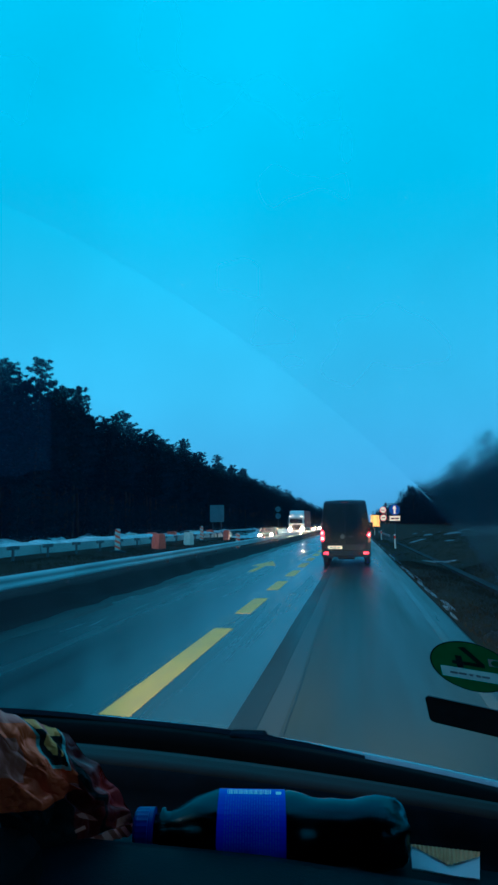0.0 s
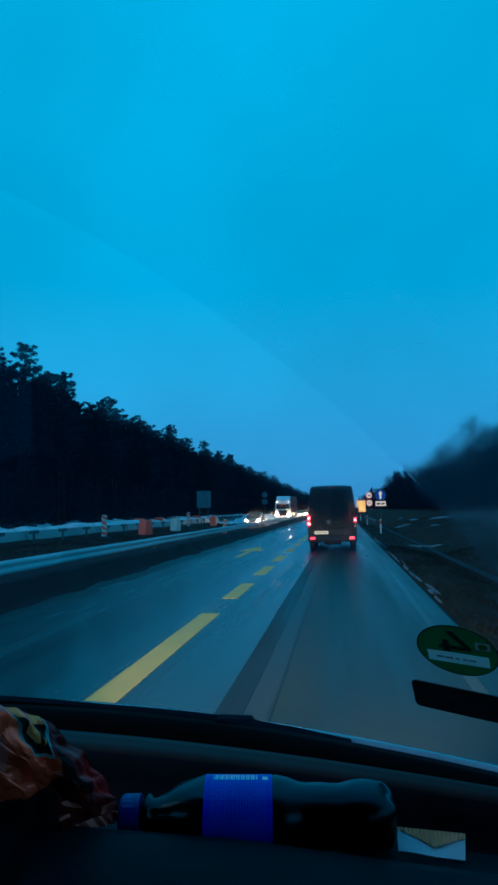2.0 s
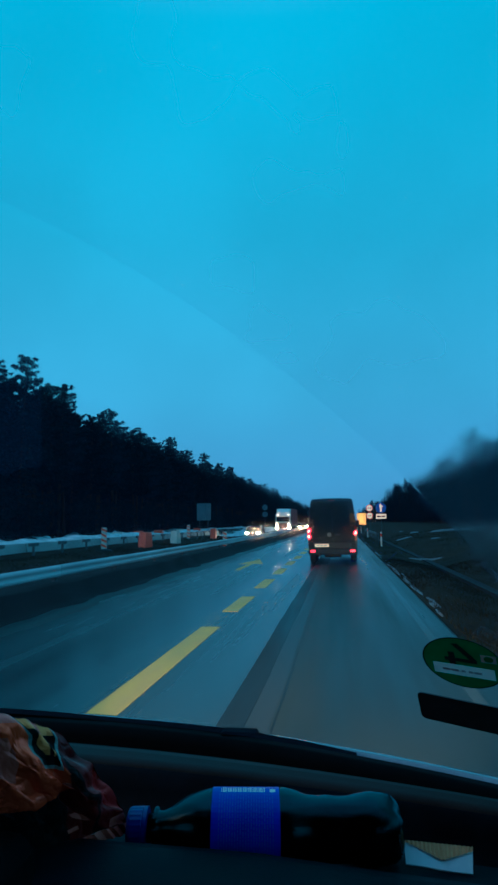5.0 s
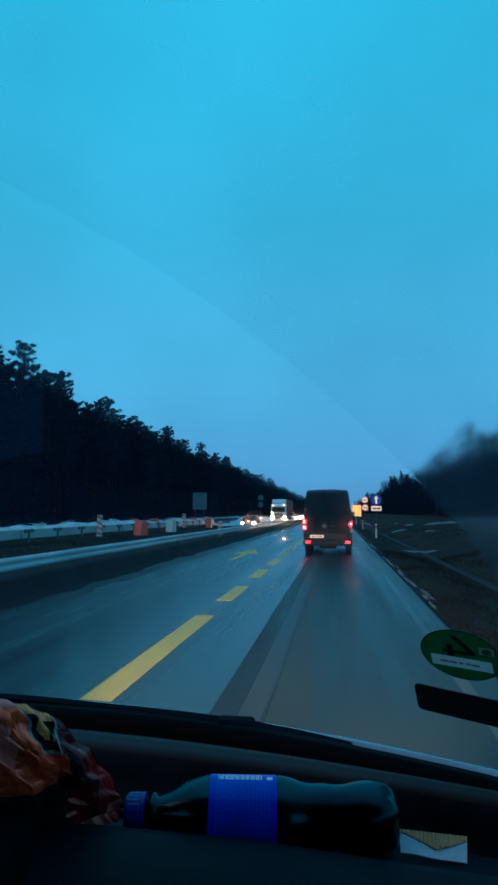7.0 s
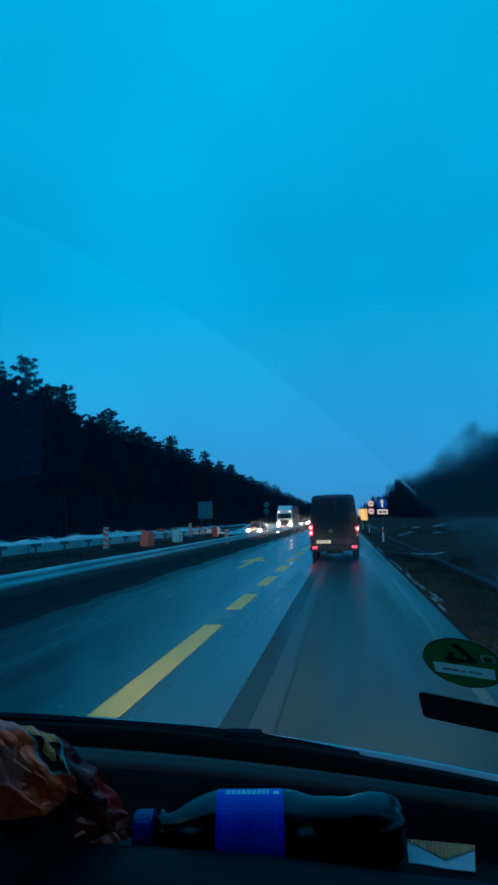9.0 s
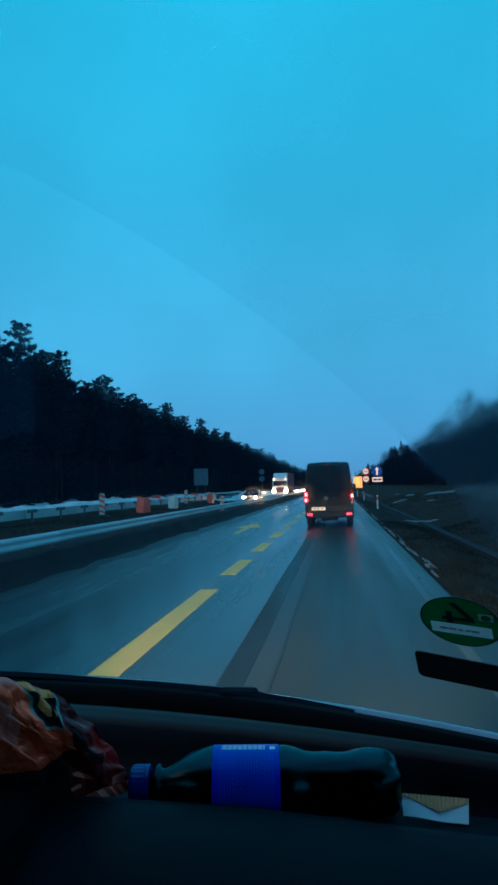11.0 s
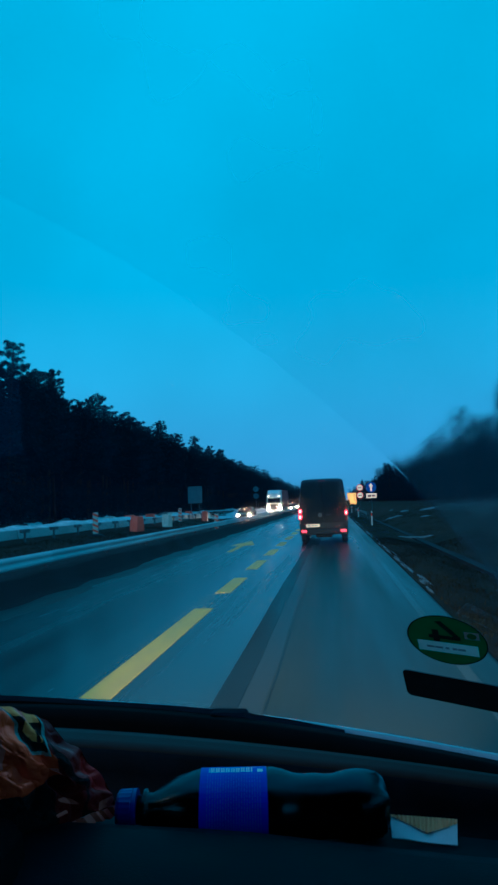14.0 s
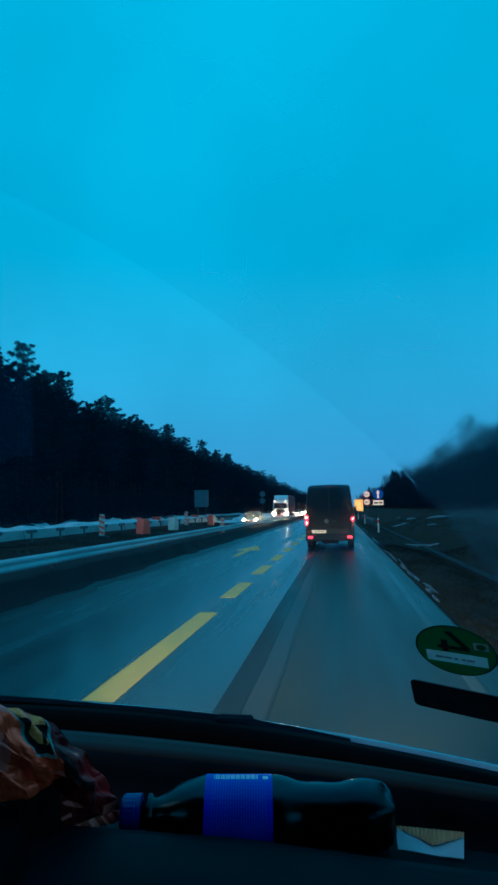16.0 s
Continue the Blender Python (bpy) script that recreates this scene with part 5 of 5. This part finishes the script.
def arc_bar(bm, x0, x1, t0, t1, r):
    n = max(1, int((t1 - t0) / 0.12))
    pts = []
    for k in range(n + 1):
        t = t0 + (t1 - t0) * k / n
        pts.append([bm.verts.new((x, q * math.cos(t), q * math.sin(t))) for x, q in ((x0, r), (x1, r))])
    for p, q in zip(pts, pts[1:]):
        bm.faces.new((p[0], p[1], q[1], q[0]))


for k in range(21):
    x = 0.0725 + 0.00205 * k
    t = 1.75
    end = 3.75 - rnd.uniform(0, 0.5)
    while t < end:
        step = rnd.uniform(0.05, 0.16)
        arc_bar(prn, x, x + 0.0008, t, min(t + step, end), 0.02905)
        t += step + 0.028
for k in range(26):
    x = 0.0735 + 0.00135 * k
    arc_bar(prn_w, x, x + (0.0009 if k % 3 else 0.0005), 1.42, 1.72, 0.02905)
arc_bar(prn_w, 0.112, 0.1165, 1.55, 1.72, 0.02905)
part("label_text", prn, M["label_print"], label_, "fine unreadable pale print")
tagged(part("barcode", prn_w, M["label_white"], label_), "white barcode block", kind="stuff")

# ---- crisp bag ----
bag = new("crisp_bag")
tagged(bag, "crumpled shiny orange-brown crisp bag on the dashboard", "snack bag")
A, B, C, D = Vector((-0.208, 0.464, 1.548)), Vector((-0.173, 0.515, 1.464)), Vector((-0.250, 0.402, 1.587)), Vector((-0.239, 0.440, 1.467))
outward = (A - D).cross(B - C).normalized()
if outward.y > 0:
    outward = -outward


def bag_point(u, v, side):
    """u from the far edge (0) to the near end (1) down the bag, v across it."""
    k = v * (1 + 0.075 * math.sin(math.pi * min(max((u - 0.15) / 0.85, 0), 1)))
    p = (C * (1 - k) + A * k) * (1 - u) + (D * (1 - k) + B * k) * u
    full = (1 - (2 * v - 1) ** 4) * (1 - (2 * u - 1) ** 4)
    pinch = 1 - 0.75 * max(0, (u - 0.45) / 0.55)
    q = Vector((u * 5.5, v * 5.5, side * 2.0))
    fold = 0.0085 * abs(noise.noise(q * 0.62)) + 0.0018 * abs(noise.noise(q * 1.7)) + 0.0005 * abs(noise.noise(q * 4.0))
    edge = 0.004 * noise.noise((u * 7, v * 7, 9))
    return p + outward * (side * (0.013 * full * pinch) + (fold - 0.004) * (0.3 + full)) + Vector((edge, 0, edge * 0.8)) * (1 if side > 0 else 0.8)


def inside(u, v, poly):
    """Whether a place lies in an outline, and how far it is from its edge."""
    odd, near = False, 9.0
    for (a, b), (c, d) in zip(poly, poly[1:] + poly[:1]):
        if (b > v) != (d > v) and u < a + (v - b) / (d - b) * (c - a):
            odd = not odd
        k = min(max(((u - a) * (c - a) + (v - b) * (d - b)) / ((c - a) ** 2 + (d - b) ** 2), 0), 1)
        near = min(near, math.hypot(u - a - k * (c - a), v - b - k * (d - b)))
    return odd, near


EMBLEM = [(-0.10, 0.50), (0.05, 0.58), (0.12, 0.62), (0.24, 0.56), (0.34, 0.60), (0.36, 0.76), (0.27, 0.80), (0.11, 0.93), (-0.10, 1.02)]
LEAF = [(0.09, 0.70), (0.12, 0.85), (0.20, 0.82), (0.29, 0.72), (0.26, 0.65), (0.17, 0.64)]


def bag_tone(u, v):
    """Which tone lies at a place of the bag: a printed emblem in the far corner, an orange face, a dark red flank, a
    pale crimp, with highlights painted in.
    """
    n = 0.035 * noise.noise((u * 5, v * 5, 2))
    here, edge = inside(u, v + 0.07, EMBLEM)
    if here:
        if edge < 0.024:
            return 4
        # pale glint painted between the gold facets
        if u < 0.07 and edge > 0.035:
            return 2 if 0.63 < v + n < 0.74 else 3
        leaf, rim = inside(u, v + 0.07, LEAF)
        return 3 if leaf and rim > 0.012 and abs(v - 0.68 + 0.6 * (u - 0.18)) > 0.018 else 5
    if v < 0.72 and u < ramp(v, [(0.12, 0.66), (0.30, 0.70), (0.44, 0.63), (0.52, 0.59), (0.66, 0.52), (0.71, 0.37)]) + n:
        # pale patches are highlights painted on the orange face
        if 0.16 < u < 0.46 and v < 0.36 - 0.5 * abs(u - 0.24) + n or u < 0.07 and v < 0.46 or math.hypot(u - 0.48, v - 0.65) < 0.03 + n:
            return 2
        return 0
    # pale crimp at the tip, and pale glints painted on the flank
    if u > 0.88 + n and v > 0.84 + 2 * n or 0.76 < u < 0.86 and abs(v - 0.62 - 0.8 * (u - 0.80) + n) < 0.035:
        return 2
    if 0.90 < u < 0.94 and 0.50 < v < 0.58:
        return 2
    # red highlight painted along the flank's outer edge
    if v > 0.86 + 0.5 * abs(u - 0.66) + 2 * n:
        return 6
    # black fills the lower corner below the orange face; no print there
    return 5 if v < 0.52 + n or abs(v - 0.78 + 3 * n) < 0.02 else 1


vs, fs, ids = [], [], []
for side, NU, NV in ((1, 210, 190), (-1, 42, 38)):
    base = len(vs)
    for j in range(NU + 1):
        for i in range(NV + 1):
            vs.append(bag_point(j / NU, i / NV, side))
    for j in range(NU):
        for i in range(NV):
            a = base + j * (NV + 1) + i
            fs.append((a, a + 1, a + NV + 2, a + NV + 1) if side > 0 else (a, a + NV + 1, a + NV + 2, a + 1))
            ids.append(bag_tone((j + 0.5) / NU, (i + 0.5) / NV) if side > 0 else 1)
bag_me = mesh("wrapper", vs, fs)
for k in ("foil_orange", "foil_dark", "foil_pale", "foil_yellow", "foil_rim", "foil_black", "foil_red"):
    bag_me.materials.append(M[k])
bag_me.polygons.foreach_set("material_index", ids)
link("wrapper", bag_me, None, bag, smooth=True)
crimp = bmesh.new()
pts = []
for i in range(25):
    v = i / 24
    p, q = bag_point(1.0, v, 1), (B - A).normalized()
    zig = 0.0012 * (1 if i % 2 else -1)
    pts.append((crimp.verts.new(p + outward * zig), crimp.verts.new(p + q * 0.010 + outward * (zig + 0.002))))
for a, b in zip(pts, pts[1:]):
    crimp.faces.new((a[0], b[0], b[1], a[1]))
part("crimped_end", crimp, M["foil_pale"], bag, "silvery crimped end")

# ---- folded card ----
card = new("folded_card")
tagged(card, "small folded white card with tan ribbed flap in the tray", "card")
n_tl, n_tr, n_br, n_bl = Vector((0.045, 0.548, 1.4465)), Vector((0.097, 0.545, 1.4455)), Vector((0.0935, 0.529, 1.4345)), Vector((0.0445, 0.532, 1.4375))
cn = (n_tr - n_tl).cross(n_bl - n_tl).normalized()
if cn.y > 0:
    cn = -cn


def card_at(u, v, lift):
    return (n_tl * (1 - u) + n_tr * u) * (1 - v) + (n_bl * (1 - u) + n_br * u) * v + cn * lift


cb = bmesh.new()
front = [[cb.verts.new(card_at(u / 8, v / 3, 0.0005 * math.sin(u))) for u in range(9)] for v in range(4)]
back = [[cb.verts.new(card_at(u / 8, v / 3, 0.0005 * math.sin(u) - 0.0012)) for u in range(9)] for v in range(4)]
for v in range(3):
    for u in range(8):
        cb.faces.new((front[v][u], front[v][u + 1], front[v + 1][u + 1], front[v + 1][u]))
        cb.faces.new((back[v][u], back[v + 1][u], back[v + 1][u + 1], back[v][u + 1]))
loop_f = front[0] + [r[-1] for r in front[1:]] + front[-1][-2::-1] + [r[0] for r in front[-2:0:-1]]
loop_b = back[0] + [r[-1] for r in back[1:]] + back[-1][-2::-1] + [r[0] for r in back[-2:0:-1]]
for i in range(len(loop_f)):
    k = (i + 1) % len(loop_f)
    cb.faces.new((loop_f[i], loop_b[i], loop_b[k], loop_f[k]))
part("sheet", cb, M["card_white"], card)
fl = bmesh.new()
pts = []
for i in range(33):
    u = i / 32
    depth = 0.06 + 0.62 * (1 - abs(u - 0.55) / 0.55)
    z = 0.0014 + 0.0006 * math.cos(i * math.pi)
    pts.append((fl.verts.new(card_at(u, 0.0, z)), fl.verts.new(card_at(u, max(depth, 0.06), z * 0.9))))
for a, b in zip(pts, pts[1:]):
    fl.faces.new((a[0], a[1], b[1], b[0]))
part("flap", fl, M["card_tan"], card, "tan ribbed flap")

# ---- plain walls that close the cab ----
shell = bmesh.new()
box(shell, -1.10, 0.90, -1.60, 0.30, 2.17, 2.22)
tagged(part("cab_roof", shell, M["cab_lining"]), "dark lining of the cab roof", "roof", kind="structure")
tagged(part("cab_wall_rear", boxed(-1.10, 0.90, -1.66, -1.60, 0.5, 2.22), M["cab_lining"]), "dark rear wall of the cab", "wall", kind="structure")
for x0, x1, nm in ((-1.16, -1.10, "cab_wall_left"), (0.90, 0.96, "cab_wall_right")):
    wl_bm = boxed(x0, x1, -1.66, 0.62, 0.5, 1.42)
    box(wl_bm, x0, x1, -1.66, -0.75, 1.42, 2.22)
    box(wl_bm, x0, x1, -0.75, 0.32, 2.10, 2.22)
    tagged(part(nm, wl_bm, M["cab_lining"]), "dark cab side below an open window", "wall", kind="structure")
tagged(part("cab_floor", boxed(-1.10, 0.90, -1.60, 0.62, 0.5, 0.55), M["cab_lining"]), "dark cab floor", "floor", kind="structure")


# ---- woods ----
def blade(vs, fs, root, tip, width, rng):
    """One needled twig: a narrow pointed triangle."""
    d = tip - root
    side = d.cross(Vector((rng.gauss(0, 1), rng.gauss(0, 1), rng.gauss(0, 1)))).normalized() * width * 0.5
    base, mid = len(vs), root + 0.12 * d
    vs.extend((mid - side, mid + side, tip))
    fs.append((base, base + 1, base + 2))


def tuft(vs, fs, c, size, count, rng, up=0.25, wide=0.3, flat=1.0):
    """A clump of twigs about a place; flat below 1 presses it into a tier."""
    for _ in range(count):
        d = Vector((rng.gauss(0, 1), rng.gauss(0, 1), rng.gauss(up, 0.8))).normalized()
        d.z *= flat
        blade(vs, fs, c + d * size * rng.uniform(-0.1, 0.35), c + d * size * rng.uniform(0.65, 1.1), size * wide * rng.uniform(0.7, 1.3), rng)


def limb(vs, fs, a, b, r0, r1, seg=4):
    d = (b - a).normalized()
    u = d.orthogonal().normalized()
    q = d.cross(u)
    base = len(vs)
    for c, r in ((a, r0), (b, r1)):
        for i in range(seg):
            t = 2 * math.pi * i / seg
            vs.append(c + r * (math.cos(t) * u + math.sin(t) * q))
    for i in range(seg):
        fs.append((base + i, base + (i + 1) % seg, base + seg + (i + 1) % seg, base + seg + i))


def conifer(kind, height, seed, dense=1.0, wide=1.0):
    """Trunk and crown lists: 'pine' has a high open crown, 'spruce' a cone to the ground, 'shrub' many stems."""
    rng = random.Random(seed)
    tv, tf, cv, cf = [], [], [], []
    lean = Vector((rng.uniform(-0.02, 0.02), rng.uniform(-0.02, 0.02), 1))
    bend = rng.uniform(0, 6.28)

    def axis(f):
        return Vector((0.18 * math.sin(bend + 3 * f) * f, 0.18 * math.cos(bend + 2.5 * f) * f, 0)) + lean * (f * height)

    steps = 8
    for i in range(steps):
        f0, f1 = i / steps, (i + 1) / steps
        limb(tv, tf, axis(f0) - Vector((0, 0, 0.6 if i == 0 else 0)), axis(f1), 0.011 * height * (1.05 - f0) + 0.02, 0.011 * height * (1.05 - f1) + 0.02, 7)
    low = {"pine": rng.uniform(0.34, 0.46), "spruce": 0.06, "shrub": 0.10}[kind]
    if kind == "spruce":
        whorls = int(26 * dense)
        for k in range(whorls):
            f = low + (0.985 - low) * k / whorls
            g = (f - low) / (1 - low)
            for q in range(7):
                reach = 0.155 * height * (1.03 - g) ** 0.9 * rng.uniform(0.65, 1.12)
                t = q * 0.898 + k * 1.1 + rng.uniform(-0.3, 0.3)
                out = Vector((math.cos(t), math.sin(t), 0))
                side = Vector((-math.sin(t), math.cos(t), 0))
                root = axis(f + rng.uniform(-0.012, 0.012))
                droop = -0.30 + 0.75 * g * g
                if q % 2 == 0:
                    limb(tv, tf, root, root + reach * (out + Vector((0, 0, droop * 0.8))), 0.03 * (1.1 - f) + 0.006, 0.006, 3)
                m = max(2, int(reach / 0.27 * dense))
                for j in range(m):
                    s = (j + 0.6) / m
                    c = root + reach * (s * out + Vector((0, 0, droop * s * (1.25 - 0.45 * s))))
                    for way in (-1, 1, rng.choice((-0.3, 0.3))):
                        d = 0.55 * out + way * side * rng.uniform(0.5, 1.1) + Vector((0, 0, rng.uniform(-0.55, 0.15)))
                        blade(cv, cf, c, c + d * rng.uniform(0.30, 0.52) * (1.12 - 0.45 * g), rng.uniform(0.13, 0.22) * wide, rng)
        for f in (0.93, 0.955, 0.98):
            tuft(cv, cf, axis(f), 0.30, 8, rng, 1.2, 0.28 * wide)
        blade(cv, cf, axis(0.97), axis(1.03), 0.10, rng)
        return tv, tf, cv, cf
    n = int({"pine": 50, "shrub": 42}[kind] * dense)
    for k in range(n):
        f = low + (0.98 - low) * (k + rng.random()) / n
        g = (f - low) / (1 - low)
        if kind == "pine":
            reach = 0.20 * height * (1.04 - g) ** 0.60 * (0.62 + 0.45 * min(1, 4 * g)) * rng.uniform(0.55, 1.10)
            rise = rng.uniform(-0.12, 0.20) + 0.55 * g * g
        else:
            reach = 0.30 * height * math.sqrt(max(0.03, 1 - (2 * g - 0.9) ** 2)) * rng.uniform(0.5, 1.1)
            rise = rng.uniform(0.2, 0.8)
        t = k * 2.4 + rng.uniform(-0.5, 0.5)
        root = axis(f)
        tip = root + Vector((math.cos(t), math.sin(t), rise)) * reach
        limb(tv, tf, root, tip, 0.004 * height * (1.1 - f) + 0.008, 0.006, 3)
        m = max(3, int(reach / 0.31))
        for j in range(m):
            s = 0.10 + 0.90 * (j + 0.8) / m
            c = root.lerp(tip, s) + Vector((rng.gauss(0, 0.14), rng.gauss(0, 0.14), rng.gauss(0, 0.10)))
            tuft(cv, cf, c, rng.uniform(0.40, 0.62) * (1.10 - 0.40 * g), int(32 * dense), rng, 0.35, 0.24 * wide, 0.78 if kind == "pine" else 1.0)
    for f in (0.90, 0.93, 0.96, 0.985):
        tuft(cv, cf, axis(f), 0.36, int(18 * dense), rng, 0.8, 0.28 * wide)
    return tv, tf, cv, cf


KINDS = [("pine", 15.0, 1), ("pine", 14.2, 2), ("pine", 15.8, 3), ("spruce", 14.5, 4), ("spruce", 13.0, 5), ("pine", 13.6, 6), ("shrub", 7.0, 7), ("shrub", 9.5, 8)]
LABEL = {"pine": "tall dark pine with bare lower trunk at the wood's edge", "spruce": "dark spruce with branches down to the ground", "shrub": "bare dark broadleaved tree at the wood's edge"}
models = []
for kind, h, seed in KINDS:
    tv, tf, cv, cf = conifer(kind, h, seed, 1.36, 0.92)
    proto = thing({"shrub": "broadleaf_tree"}.get(kind, kind + "_tree"), LABEL[kind], "tree", (0, 0, -50), group="trees of the wood")
    link("trunk", mesh("trunk", tv, tf), M["bark"], proto)
    link("crown", mesh("crown", cv, cf), M["leaves" if kind == "shrub" else "needles"], proto)
    models.append((proto, kind, h, *conifer(kind, h, seed, 0.72, 1.45)))

rng = random.Random(21)
near, far_woods = [], []


def plant(x, y, allowed, size):
    k = rng.choice(allowed)
    s = size * rng.uniform(0.90, 1.06) * (1 + 0.08 * max(0, min(1, (80 - y) / 30)) if x < 0 else 1.08)
    spot = (k, x, y, ground_height(x, y) - 0.1, rng.uniform(0, 360), s)
    (near if len(near) < 290 and y < 190 else far_woods).append(spot)


# left wood: ragged front row of pines, denser spruces behind
for row_i, (x0, gap, allowed, size) in enumerate(((-28.5, 2.9, (0, 1, 2, 5, 4), 0.96), (-30.8, 2.9, (0, 2, 3, 5, 3), 1.0), (-34.5, 2.9, (3, 4, 0, 2, 1), 1.0), (-38.5, 3.0, (3, 4, 1), 0.96), (-42.5, 2.6, (3, 4), 0.95), (-46.0, 2.6, (3, 4), 0.95))):
    y = 36.0 + row_i * 3
    while y < (760 if row_i < 4 else 230):
        plant(x0 + rng.uniform(-1.0, 1.0), y + rng.uniform(-0.8, 0.8), allowed, size)
        y += gap * (0.80 if y < 110 else 1.0) * rng.uniform(0.75, 1.25) * (1 + max(0, y - 190) * 0.004)
# undergrowth along both woods
for x0, ya in ((-27.0, 36.0), (-32.5, 36.0), (19.0, 62.0), (22.5, 62.0)):
    y = ya
    while y < 420:
        plant(x0 + rng.uniform(-0.8, 0.8), y, (6,), rng.uniform(0.45, 0.75))
        y += rng.uniform(2.2, 4.5) * (1 + max(0, y - 150) * 0.006)
# right wood
for row_i, (x0, gap, allowed, size) in enumerate(((20.0, 3.6, (7, 7, 5, 3), 0.86), (23.5, 3.4, (1, 5, 3, 4), 0.82), (27.5, 3.2, (3, 4), 0.86), (31.0, 3.0, (3, 4), 0.88))):
    y = 62.0 + row_i * 3
    while y < 760:
        plant(x0 + rng.uniform(-1.2, 1.2) + 1.2 * math.sin(y / 23), y, allowed, size * (1 + 0.10 * math.sin(y / 31)))
        y += gap * rng.uniform(0.7, 1.3) * (1 + max(0, y - 190) * 0.004)

used = set()
for k, x, y, z, turn, s in near:
    proto = models[k][0]
    m = pose(x, y, z, 0, 0, turn)
    if k not in used:
        used.add(k)
        proto.matrix_basis = m @ Matrix.Diagonal((s, s, s, 1))
        ob = proto
    else:
        ob = copy_thing(proto, m)
        ob.scale = (s, s, s)
for name, vi, fi, mat, label in (("far_wood_trunks", 3, 4, "bark", "dark trunks of the far wood"), ("far_wood_crowns", 5, 6, "needles", "dark crowns of the far wood beside the motorway")):
    all_v, all_f, base = [], [], 0
    for k, x, y, z, turn, s in far_woods:
        pts = np.array([tuple(v) for v in models[k][vi]]) * s
        fcs = models[k][fi][:56] if fi == 4 else models[k][fi]
        keep = 0.85 if y < 260 else 0.42
        c, d = math.cos(radians(turn)), math.sin(radians(turn))
        pts = pts @ np.array([[c, d, 0], [-d, c, 0], [0, 0, 1]]) + (x, y, z)
        fcs = [f for i, f in enumerate(fcs) if fi == 4 or (i * 0.618) % 1 < keep]
        all_v.append(pts)
        all_f.extend(tuple(q + base for q in f) for f in fcs)
        base += len(pts)
    tagged(link(name, mesh(name, np.concatenate(all_v).tolist(), all_f), M[mat]), label, "woods", kind="stuff")
